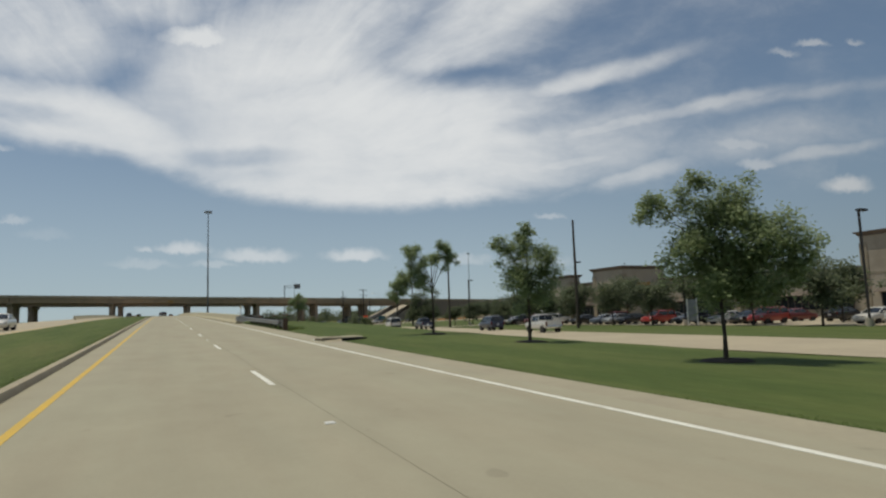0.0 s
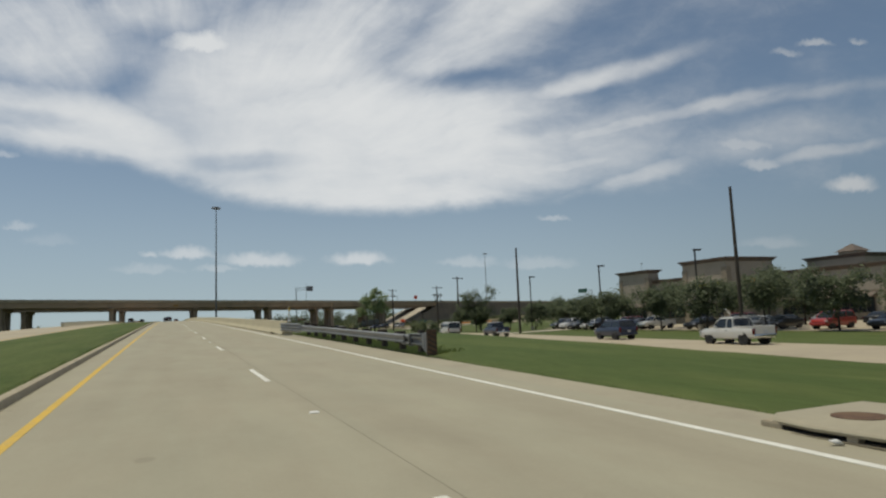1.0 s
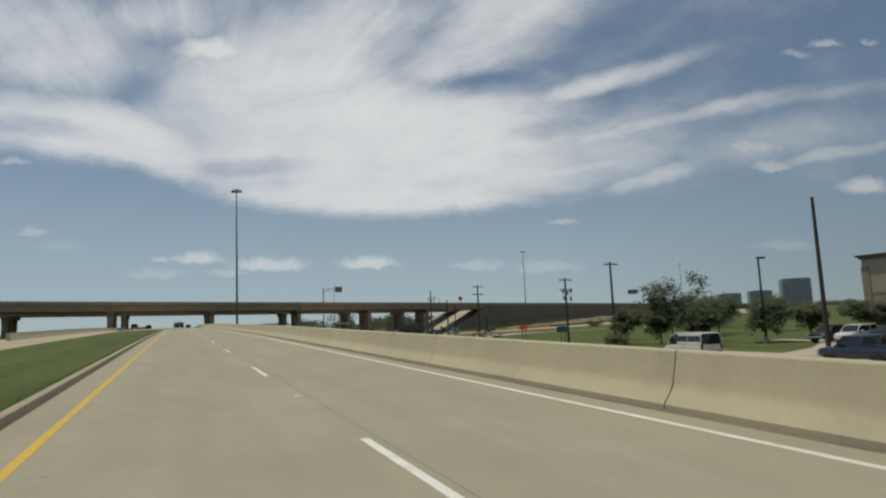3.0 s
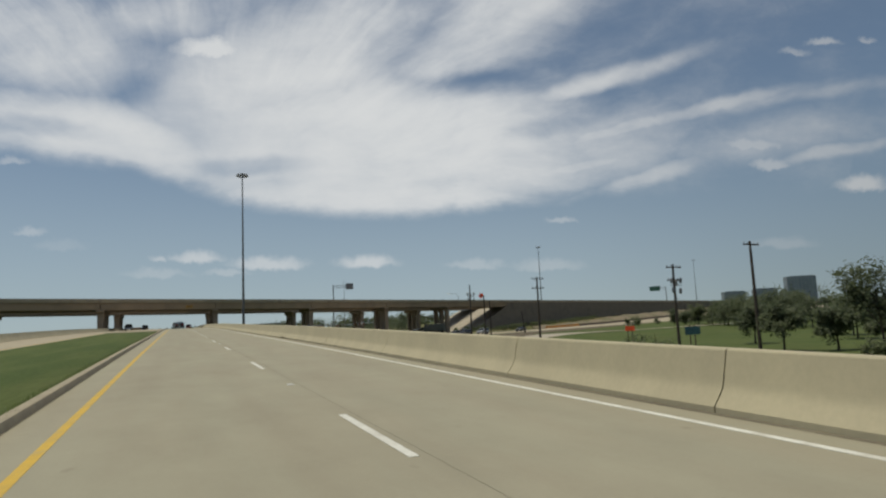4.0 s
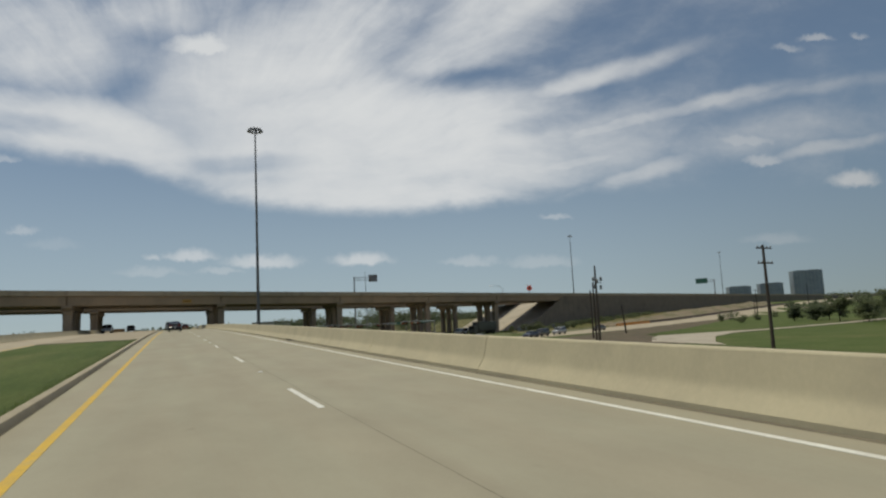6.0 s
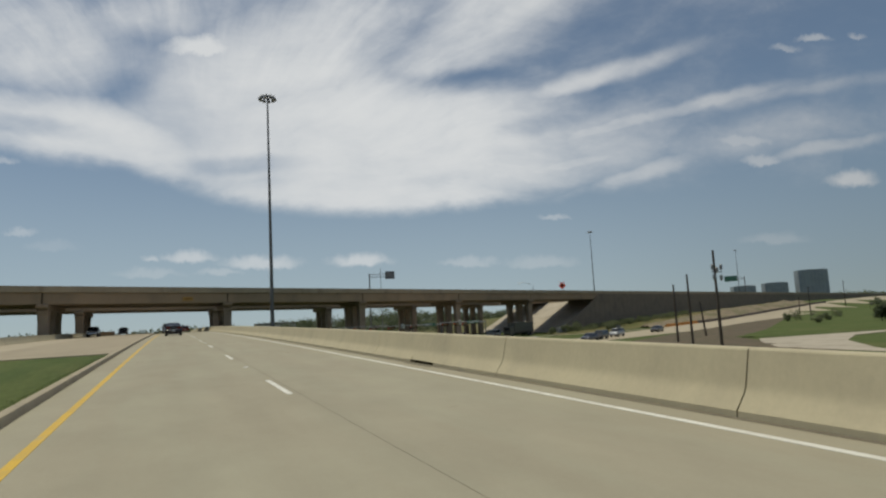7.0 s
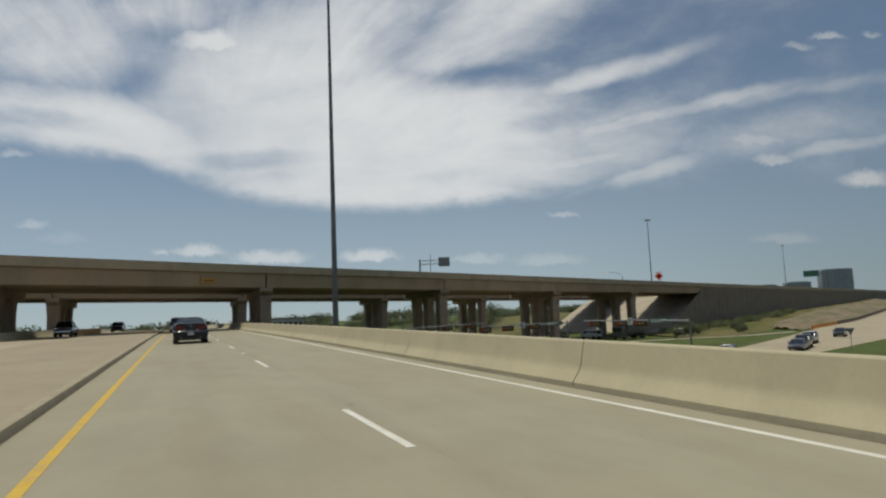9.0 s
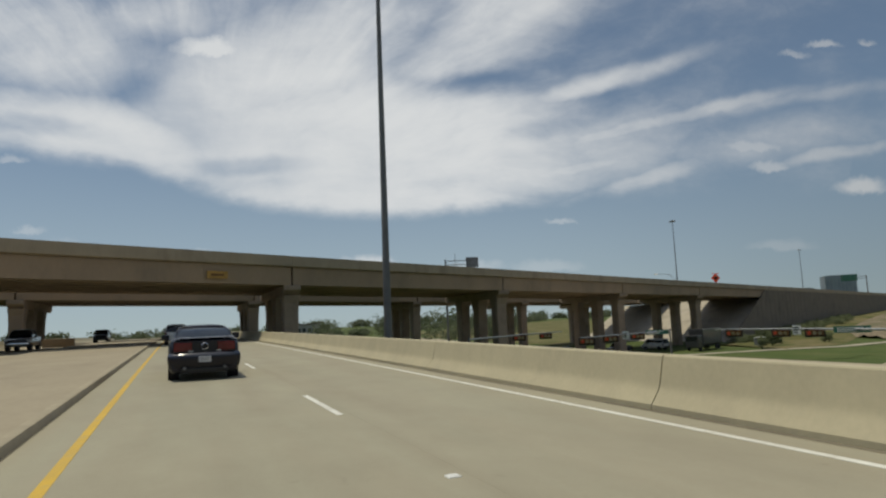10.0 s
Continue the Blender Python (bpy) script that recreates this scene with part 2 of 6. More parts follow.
def road_concrete():
    """Worn concrete: darker wheel paths along the lanes, blotches and fine grain."""
    mt = bpy.data.materials.new("road_concrete")
    mt.use_nodes = True
    k = Nodes(mt.node_tree)
    pos = k.add("ShaderNodeTexCoord").outputs["Object"]
    x, y, z = k.add("ShaderNodeSeparateXYZ", {0: pos}).outputs
    wob = k.m("ADD", x, k.m("MULTIPLY", k.m("SUBTRACT", k.noise(k.vec(0.0, y, 0.0), 0.06, 3.0), 0.5), 0.5))
    tone = 1.0
    for c, w, a in ((-2.75, 0.42, 0.045), (-1.05, 0.42, 0.04), (-1.9, 0.35, 0.05), (0.95, 0.42, 0.035), (2.65, 0.42, 0.035), (0.16, 0.16, 0.05)):
        d = k.m("DIVIDE", k.m("SUBTRACT", wob, c), w)
        tone = k.m("SUBTRACT", tone, k.m("MULTIPLY", k.m("POWER", 2.718, k.m("MULTIPLY", k.m("MULTIPLY", d, d), -1.0)), a))
    worn = k.noise(k.vec(k.m("MULTIPLY", x, 1.2), k.m("MULTIPLY", y, 0.16), 0.0), 0.7, 6.0, 0.6)
    blot = k.noise(k.vec(x, k.m("MULTIPLY", y, 0.55), 4.0), 0.9, 7.0, 0.65)
    fine = k.noise(pos, 28.0, 3.0, 0.6)
    tone = k.m("ADD", tone, k.m("MULTIPLY", k.m("SUBTRACT", worn, 0.5), 0.38))
    tone = k.m("ADD", tone, k.m("MULTIPLY", k.m("SUBTRACT", blot, 0.5), 0.32))
    tone = k.m("ADD", tone, k.m("MULTIPLY", k.m("SUBTRACT", fine, 0.5), 0.12))
    col = k.mix(k.step(worn, 0.35, 0.65), (0.335, 0.305, 0.226, 1), (0.318, 0.298, 0.222, 1))
    spots = k.step(k.noise(k.vec(x, k.m("MULTIPLY", y, 0.7), 9.0), 2.3, 2.0, 0.4), 0.74, 0.80)
    col = k.mix(k.m("MULTIPLY", spots, 0.35), col, (0.20, 0.182, 0.14, 1))
    col = k.add("ShaderNodeVectorMath", {0: col, 3: tone}, operation="SCALE").outputs[0]
    b = k.add("ShaderNodeBsdfPrincipled", {"Base Color": col, "Roughness": 0.85, "Specular IOR Level": 0.35})
    k.put(b.inputs["Normal"], k.add("ShaderNodeBump", {"Strength": 0.15, "Distance": 0.02, "Height": k.noise(pos, 60.0, 4.0)}).outputs[0])
    k.add("ShaderNodeOutputMaterial", {0: b.outputs[0]})
    return mt


ROAD = road_concrete()
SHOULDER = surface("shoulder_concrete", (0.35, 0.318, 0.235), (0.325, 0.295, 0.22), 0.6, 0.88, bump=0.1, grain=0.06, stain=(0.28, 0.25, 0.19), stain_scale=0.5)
SEAL = surface("joint_sealant", (0.26, 0.24, 0.177), None, 2, 0.8, grain=0.08)
ROAD2 = surface("side_road_concrete", (0.40, 0.345, 0.25), (0.365, 0.315, 0.23), 0.25, 0.85, grain=0.08, stain=(0.32, 0.275, 0.205), stain_scale=0.1)
MEDIAN = surface("median_concrete", (0.345, 0.296, 0.212), (0.315, 0.27, 0.195), 0.4, 0.88, bump=0.1, grain=0.08, stain=(0.27, 0.23, 0.168), stain_scale=0.3, stretch=(1, 0.5, 1))
CONC = surface("barrier_concrete", (0.475, 0.425, 0.292), (0.44, 0.393, 0.272), 0.9, 0.85, bump=0.1, bump_scale=50, grain=0.06, stain=(0.36, 0.318, 0.228), stain_scale=0.8, stain_cut=(0.48, 0.85), stretch=(1, 1, 0.8), vary=0.06)
KERB = surface("kerb_concrete", (0.38, 0.33, 0.237), (0.34, 0.295, 0.214), 1.2, 0.9, bump=0.2, grain=0.08, stain=(0.31, 0.27, 0.20), stain_scale=1.1)
BRIDGE = surface("bridge_concrete", (0.335, 0.252, 0.178), (0.292, 0.224, 0.160), 0.25, 0.9, bump=0.1, grain=0.06, stain=(0.235, 0.187, 0.14), stain_scale=0.25, stretch=(1, 1, 0.5))
PARAPET = surface("parapet_concrete", (0.375, 0.312, 0.23), (0.335, 0.278, 0.206), 0.3, 0.9, grain=0.06, stain=(0.25, 0.205, 0.155), stain_scale=0.4, stretch=(1, 1, 0.3))
COLUMN = surface("column_concrete", (0.312, 0.247, 0.186), (0.27, 0.212, 0.162), 0.5, 0.9, grain=0.07, stain=(0.21, 0.168, 0.13), stain_scale=0.6)
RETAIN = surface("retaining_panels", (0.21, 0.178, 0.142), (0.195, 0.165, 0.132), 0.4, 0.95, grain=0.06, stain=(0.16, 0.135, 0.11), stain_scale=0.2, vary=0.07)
PAVING = surface("slope_paving", (0.42, 0.375, 0.30), (0.38, 0.34, 0.27), 0.3, 0.9, grain=0.08, stain=(0.28, 0.25, 0.20), stain_scale=0.3)
GRASS = surface("grass", (0.070, 0.099, 0.032), (0.098, 0.122, 0.042), 0.45, 0.9, bump=0.8, bump_scale=14, grain=0.22, stain=(0.135, 0.135, 0.056), stain_scale=0.25, stain_cut=(0.5, 0.8), stretch=(1.5, 0.22, 1), spec=0.1)
LAND = surface("rough_grass", (0.085, 0.10, 0.034), (0.12, 0.118, 0.048), 0.3, 0.95, bump=0.8, bump_scale=6, grain=0.3, stain=(0.20, 0.165, 0.09), stain_scale=0.11, stain_cut=(0.42, 0.62), spec=0.1)
MEADOW = surface("field_grass", (0.075, 0.105, 0.033), (0.095, 0.118, 0.042), 0.2, 0.95, bump=0.8, bump_scale=6, grain=0.3, stain=(0.14, 0.135, 0.06), stain_scale=0.07, stain_cut=(0.5, 0.75), spec=0.1)
DIRT = surface("bare_earth", (0.235, 0.19, 0.13), (0.185, 0.15, 0.10), 0.3, 0.95, bump=0.6, bump_scale=8, grain=0.25, stain=(0.11, 0.115, 0.05), stain_scale=0.16, stain_cut=(0.46, 0.6))
DARKSOIL = surface("dark_soil", (0.125, 0.096, 0.062), (0.09, 0.072, 0.047), 0.3, 0.95, bump=0.6, bump_scale=8, grain=0.25, stain=(0.095, 0.085, 0.045), stain_scale=0.15, stain_cut=(0.45, 0.65))
MULCH = surface("mulch", (0.05, 0.038, 0.028), (0.035, 0.028, 0.022), 6, 0.95, bump=1.0, bump_scale=50, grain=0.3)
GRIT = surface("gutter_dirt", (0.20, 0.175, 0.125), (0.15, 0.13, 0.095), 1.5, 0.95, bump=0.4, grain=0.2, stretch=(1, 0.3, 1))
WHITE = surface("white_road_paint", (0.72, 0.72, 0.66), (0.62, 0.61, 0.55), 2.0, 0.7, grain=0.12, stain=(0.45, 0.42, 0.35), stain_scale=2.5, stain_cut=(0.55, 0.75))
YELLOW = surface("yellow_road_paint", (0.62, 0.40, 0.05), (0.54, 0.36, 0.07), 2.0, 0.7, grain=0.12, stain=(0.42, 0.35, 0.20), stain_scale=2.5, stain_cut=(0.5, 0.75))
RAILST = surface("dull_galvanised_rail", (0.27, 0.275, 0.275), (0.22, 0.226, 0.226), 1.5, 0.48, 0.55, grain=0.06, stain=(0.18, 0.185, 0.185), stain_scale=0.8, stretch=(1, 0.3, 1))
STEEL = surface("galvanised_steel", (0.33, 0.345, 0.36), (0.27, 0.285, 0.30), 1.5, 0.6, 0.55, grain=0.08)
MASTST = surface("weathered_mast_steel", (0.19, 0.19, 0.19), (0.15, 0.15, 0.155), 0.4, 0.6, 0.5, grain=0.08)
DARKPOLE = surface("dark_bronze_paint", (0.03, 0.027, 0.025), None, 2, 0.5, grain=0.1)
TIMBER = surface("creosoted_timber", (0.075, 0.06, 0.047), (0.055, 0.044, 0.035), 2, 0.9, bump=0.4, grain=0.2, stretch=(4, 4, 0.4))
BARK = surface("bark", (0.06, 0.048, 0.036), (0.04, 0.033, 0.026), 5, 0.95, bump=0.8, bump_scale=30, grain=0.2, stretch=(3, 3, 0.6))
STUCCO = surface("tan_stucco", (0.35, 0.31, 0.25), (0.32, 0.285, 0.23), 0.5, 0.9, grain=0.05, stain=(0.235, 0.205, 0.165), stain_scale=0.2)
STONE = surface("buff_stone_veneer", (0.28, 0.24, 0.18), (0.24, 0.205, 0.155), 1.5, 0.9, bump=0.4, bump_scale=5, grain=0.12)
CORNICE = surface("brown_cornice", (0.15, 0.12, 0.10), None, 1, 0.8, grain=0.05)
TYRE = surface("tyre_rubber", (0.018, 0.018, 0.018), None, 8, 0.85, grain=0.1)
RIM = surface("alloy_rim", (0.45, 0.45, 0.46), None, 4, 0.35, 0.9, grain=0.05)
BLACK = surface("black_plastic", (0.02, 0.02, 0.021), None, 6, 0.6, grain=0.1)
CHROME = surface("chrome", (0.75, 0.75, 0.76), None, 3, 0.12, 1.0, grain=0.02)
PLATE = surface("plain_plate", (0.62, 0.63, 0.66), None, 5, 0.5, grain=0.03)
REDLENS = surface("red_lens", (0.13, 0.010, 0.010), None, 6, 0.25, spec=0.5, grain=0.05)
CLEARLENS = surface("clear_lens", (0.6, 0.6, 0.6), None, 6, 0.15, spec=0.6, grain=0.03)
GLASS = surface("dark_car_glass", (0.016, 0.02, 0.024), None, 3, 0.06, spec=0.6, grain=0.02)
WINDOW = surface("tinted_window", (0.02, 0.026, 0.032), None, 1, 0.08, spec=0.6, grain=0.02)
SIGNGREEN = surface("green_sign_sheeting", (0.03, 0.14, 0.10), None, 2, 0.5, grain=0.04)
SIGNBACK = surface("sign_back_aluminium", (0.26, 0.27, 0.28), None, 2, 0.5, 0.4, grain=0.05)
ORANGE = surface("orange_sign_sheeting", (0.85, 0.10, 0.03), (0.8, 0.085, 0.03), 2, 0.5, grain=0.04)
BLUESIGN = surface("teal_sign_sheeting", (0.03, 0.10, 0.12), None, 2, 0.5, grain=0.04)
SIGNWHITE = surface("white_sign_sheeting", (0.75, 0.75, 0.72), None, 2, 0.5, grain=0.04)
FADED = surface("faded_yellow_plate", (0.46, 0.27, 0.07), None, 2, 0.6, grain=0.08)
BROWNBLACK = surface("dark_brown_plate", (0.07, 0.05, 0.035), None, 3, 0.7, grain=0.1)
AMBER = surface("amber_housing", (0.16, 0.075, 0.02), None, 3, 0.5, grain=0.05)
LIME = surface("lime_letters", (0.40, 0.43, 0.05), None, 2, 0.5, grain=0.02)
# near-black colour that stands in for the shade inside gaps and openings
SHADOWGAP = surface("recess_shade_black", (0.02, 0.018, 0.015), None, 2, 0.95, grain=0.05)
RUST = surface("rusty_iron", (0.17, 0.105, 0.065), (0.125, 0.075, 0.05), 6, 0.85, 0.3, grain=0.15)
# far tower colours are paled, with the distance haze mixed into them
TOWER = surface("hazed_curtain_wall", (0.26, 0.30, 0.33), None, 0.05, 0.45, spec=0.5, grain=0.02)
TOWERBAND = surface("hazed_spandrel", (0.33, 0.355, 0.37), (0.31, 0.335, 0.35), 0.05, 0.6, grain=0.02)
FARWALL = surface("pale_far_wall", (0.40, 0.39, 0.37), None, 0.1, 0.9, grain=0.03)
SIGNALRED = glow("red_signal_lens", (0.5, 0.06, 0.03), 0.10)
DULLLENS = surface("dusty_lens", (0.42, 0.37, 0.26), None, 6, 0.4, grain=0.05)
TERRACE = surface("orange_plastic", (0.55, 0.22, 0.03), (0.48, 0.19, 0.03), 2, 0.6, grain=0.08)
LEAF = leafy("bright_leaves", (0.20, 0.265, 0.12), (0.30, 0.36, 0.18), 0.5)
OAK = leafy("dark_oak_leaves", (0.068, 0.09, 0.045), (0.108, 0.135, 0.062), 0.35)
SHRUB = leafy("olive_leaves", (0.075, 0.095, 0.035), (0.11, 0.135, 0.055), 0.3)
BLADES = leafy("grass_blades", (0.14, 0.19, 0.06), (0.19, 0.23, 0.08), 0.5)
PAINTS = {}


def paint(name, colour, rough=0.28, metal=0.0):
    if name not in PAINTS:
        PAINTS[name] = surface(name + "_car_paint", colour, [c * 0.95 for c in colour], 1.0, rough, metal, grain=0.03, spec=0.5, coat=0.6)
    return PAINTS[name]


# ================= mesh helpers =================
def part(name, bm, material, parent=None, label="", smooth=None):
    """Links a bmesh as one mesh object, under parent if there is one."""
    me = bpy.data.meshes.new(name)
    bm.normal_update()
    bm.to_mesh(me)
    bm.free()
    me.materials.append(material)
    if smooth:
        me.shade_smooth()
        me.set_sharp_from_angle(angle=radians(smooth))
    ob = new(name, me)
    ob.parent = parent
    return tagged(ob, label) if label else ob


def share(ob, name, parent, m):
    """Another piece on the mesh of ob, at m within parent."""
    o = new(name, ob.data)
    o.parent = parent
    o.matrix_basis = m
    return o


def thing(name, m, label, category, group="", kind=""):
    e = new(name)
    e.empty_display_size = 0.3
    e.matrix_basis = m
    return tagged(e, label, category, group, kind)


def box(bm, x0, x1, y0, y1, z0, z1, bev=0.0, m=None):
    r = bmesh.ops.create_cube(bm, size=1.0)
    vs = r["verts"]
    for v in vs:
        v.co = Vector(((x0 + x1) / 2 + v.co.x * (x1 - x0), (y0 + y1) / 2 + v.co.y * (y1 - y0), (z0 + z1) / 2 + v.co.z * (z1 - z0)))
        if m is not None:
            v.co = m @ v.co
    if bev:
        es = list({e for v in vs for e in v.link_edges})
        bmesh.ops.bevel(bm, geom=es, offset=bev, segments=2, affect="EDGES", profile=0.6)
    return bm


def ring(bm, pts):
    return [bm.verts.new(p) for p in pts]


def loft(bm, rings, caps=True, closed=True):
    rs = [ring(bm, r) for r in rings]
    n = len(rs[0])
    for a, b in zip(rs, rs[1:]):
        for i in range(n if closed else n - 1):
            j = (i + 1) % n
            bm.faces.new((a[i], a[j], b[j], b[i]))
    if caps and closed:
        bm.faces.new(rs[0][::-1])
        bm.faces.new(rs[-1])
    return bm


def tube(bm, pts, radii, n=8):
    rings = []
    pts = [Vector(p) for p in pts]
    for i, p in enumerate(pts):
        d = (pts[min(i + 1, len(pts) - 1)] - pts[max(i - 1, 0)]).normalized()
        a = d.orthogonal().normalized() if abs(d.z) < 0.9 else Vector((1, 0, 0)) - d * d.x
        a.normalize()
        b = d.cross(a)
        r = radii[i] if hasattr(radii, "__len__") else radii
        rings.append([p + (a * math.cos(q) + b * math.sin(q)) * r for q in [2 * math.pi * j / n for j in range(n)]])
    return loft(bm, rings)


def extrude_profile(bm, prof, ys, fx=lambda y: 0.0, fz=lambda y: 0.0):
    """A closed (x, z) profile swept along y, shifted by fx and fz."""
    return loft(bm, [[(x + fx(y), y, z + fz(y)) for x, z in prof] for y in ys])


def B():
    return bmesh.new()


# ================= heights =================
ZY = np.array([-400, -60, -25, 3.3, 26.5, 49.5, 61, 95, 117, 128, 162, 183, 204, 225, 250, 290, 330, 380, 450, 600, 900], float)
ZV = np.array([-0.6, -0.6, -0.4, 0, 0.51, 1.08, 1.37, 2.15, 2.66, 2.90, 3.52, 3.93, 4.30, 4.61, 4.93, 5.33, 5.48, 5.35, 4.6, 2.6, 0.0], float)
GY = np.arange(-400, 900, 2.0)
GZ = np.convolve(np.pad(np.interp(GY, ZY, ZV), 8, mode="edge"), np.ones(17) / 17, mode="valid")
PLAIN = -0.45
TURN = 0.42          # the upper highway runs along y = 283.1 + 0.42 x
DECK = 203.6         # from here on the road is carried by a bridge


def zr(y):
    return float(np.interp(y, GY, GZ))


def ease(v, a, b):
    t = min(1.0, max(0.0, (v - a) / (b - a)))
    return t * t * (3 - 2 * t)


def by(x, off=0.0):
    return 283.1 + TURN * x + off


def deck_top(x):
    return 13.23 - 0.009 * x


def ground(x, y):
    """Height of the earth."""
    r = zr(y)
    z = PLAIN
    if y < DECK + 4 or y > 400:
        fade = 1.0 - ease(y, DECK - 2, DECK + 3) if y < 400 else ease(y, 400, 440)
        if x >= 0:
            w0 = 10.5 if y < 70 else 6.0
            h = r - 0.03 - (r - 0.03 - PLAIN) * ease(x, w0, w0 + 11)
            if y < 60:
                h += 0.10 * ease(x, 5.1, 7.0) * (1 - ease(x, 10, 16)) - 0.06 * (1 - ease(x, 4.85, 5.1))
        else:
            h = r + (0.10 if -11.4 < x < -4.6 else -0.06)
            h -= (h - PLAIN) * ease(-x, 22.5, 36)
        z = PLAIN + (h - PLAIN) * fade
    # berm before the retaining wall of the upper highway
    d = by(x) - y
    if x > 120 and d < 60:
        top = float(np.interp(x, [120, 150, 200, 300, 450, 800], [-0.45, 0.6, 2.6, 5.0, 6.3, 6.0]))
        z = max(z, PLAIN + (top - PLAIN) * (1 - ease(d, 2, 45)))
    return z


def ground_mesh():
    xs = sorted({-4000, -2500, -1500, -900, -600, -400, -250, -160, -110, -80, -60, -48, *range(-40, -20, 3), -22, -19, -16, -13.5, -11.45, -11.35, -9, -7, -4.65, -4.45, -2, 1, 4.1, 4.3, 4.6, 4.85, 5.1,
                 5.3, 6, 7, 8, 9, 10, 11, 12, 13, 14, 15, 16, 17, 18, 19, 20, 21, 22, 24, 26, 29, *range(32, 180, 5), 190, 210, 240, 280, 330, 400, 500, 650, 800, 1100, 1600, 2600, 4000})
    ys = sorted({-3000, -1500, -700, -350, -200, -120, *range(-80, 200, 4), 201, 202.5, 204, 206, 208, *range(212, 440, 6), 460, 500, 560, 640, 750, 900, 1200, 1700, 2500, 4000})
    bm = B()
    rng = random.Random(4)
    grid = []
    for y in ys:
        row = []
        for x in xs:
            j = rng.uniform(-0.03, 0.03) if (x > 7 or x < -25) else 0.0
            row.append(bm.verts.new((x, y, ground(x, y) + j)))
        grid.append(row)
    for a, b in zip(grid, grid[1:]):
        for i in range(len(xs) - 1):
            bm.faces.new((a[i], a[i + 1], b[i + 1], b[i]))
    return bm


tagged(part("ground", ground_mesh(), GRASS, smooth=60), "mown green roadside grass with paler dry patches", "ground", kind="structure")


def sheet(name, material, label, left, right, n, lift=0.03, kind="structure", category="road", parent=None, rough=0.0):
    """A thin slab draped on the earth between two polylines."""
    def along(line, t):
        k = t * (len(line) - 1)
        i = min(int(k), len(line) - 2)
        f = k - i
        return line[i][0] + (line[i + 1][0] - line[i][0]) * f, line[i][1] + (line[i + 1][1] - line[i][1]) * f
    bm = B()
    rows = []
    rng = random.Random(n * 7 + len(left))
    for i in range(n + 1):
        a, b = along(left, i / n), along(right, i / n)
        row = []
        for j in range(7):
            x, y = a[0] + (b[0] - a[0]) * j / 6, a[1] + (b[1] - a[1]) * j / 6
            row.append(bm.verts.new((x, y, ground(x, y) + lift + (rng.uniform(0, rough) ** 1.5 if 0 < j < 6 else 0))))
        rows.append(row)
    for p, q in zip(rows, rows[1:]):
        for j in range(6):
            bm.faces.new((p[j], p[j + 1], q[j + 1], q[j]))
    ob = part(name, bm, material, parent, smooth=60)
    return tagged(ob, label, category, kind=kind)


# ================= the road =================
YS = list(np.arange(-60, 420, 4.0))


def strip(x0, x1, ys, lift, thick):
    prof = [(x0, lift), (x1, lift), (x1, lift - thick), (x0, lift - thick)]
    return extrude_profile(B(), prof[::-1], ys, fz=zr)


road = thing("road", Matrix(), "pale tan concrete carriageway with two marked lanes", "road", kind="structure")
part("pavement_slab", strip(-4.44, 0.16, YS, 0.0, 0.3), ROAD, road)
part("pavement_slab", strip(0.172, 4.25, YS, 0.0, 0.3), ROAD, road)
part("shoulder", strip(4.25, 5.0, [y for y in YS if y < 63] + [64.7], -0.004, 0.3), SHOULDER, road, "paler concrete shoulder beside the edge line")
part("joint_seal", strip(0.16, 0.172, [y for y in YS if y <= 200], -0.003, 0.1), SEAL, road, "dark sealed joint between the lanes")
part("joint_seal", strip(0.16, 0.172, [y for y in YS if y >= 200], -0.001, 0.1), ROAD, road)
part("edge_line", strip(-3.73, -3.60, YS, 0.004, 0.003), YELLOW, road, "worn yellow edge line")
part("edge_line", strip(3.53, 3.65, YS, 0.004, 0.003), WHITE, road, "solid white edge line")
CYCLE, DASH0 = 12.192, 15.97
for i in range(-4, 30):
    y = DASH0 + i * CYCLE
    part("lane_dash", strip(-0.055, 0.055, [y, y + 1.5, y + 3.05], 0.004, 0.003), WHITE, road)
    if i % 2 == 0:
        bm = B()
        yy = y - 4.57
        loft(bm, [[(-0.07 * s, yy - 0.06 * s, zr(yy) + h), (0.07 * s, yy - 0.06 * s, zr(yy) + h), (0.07 * s, yy + 0.06 * s, zr(yy) + h), (-0.07 * s, yy + 0.06 * s, zr(yy) + h)] for s, h in ((1, 0), (0.95, 0.008), (0.6, 0.02))])
        part("reflector_stud", bm, SIGNWHITE, road, "small worn lane reflector")
# cracks and the bridge's end joint
part("expansion_joint", loft(B(), [[(-4.3, 203.02 + d, zr(203) + 0.004), (4.2, 204.75 + d, zr(204.7) + 0.004)] for d in (0, 0.10)], caps=False, closed=False), DARKSOIL, road, "dark skewed bridge joint")
part("expansion_joint", loft(B(), [[(-4.3, 189.29 + d, zr(189.3) + 0.004), (4.2, 188.16 + d, zr(188.2) + 0.004)] for d in (0, 0.06)], caps=False, closed=False), GRIT, road, "dark skewed joint before the bridge")

# kerb and median
kp = [(-4.405, -0.2), (-4.405, 0.005), (-4.425, 0.125), (-4.432, 0.142), (-4.45, 0.15), (-4.60, 0.15), (-4.60, -0.2)]
kerb = thing("kerb", Matrix(), "weathered concrete kerb along the median", "kerb", kind="structure")
for a in np.arange(-60, 420, 12.0):
    part("kerb_stone", extrude_profile(B(), kp, list(np.linspace(a + 0.01, a + 11.99, 5)), fz=zr), KERB, kerb, smooth=30)
part("gutter_dirt", strip(-4.41, -4.375, YS, 0.003, 0.002), GRIT, kerb, "dirt swept against the kerb")

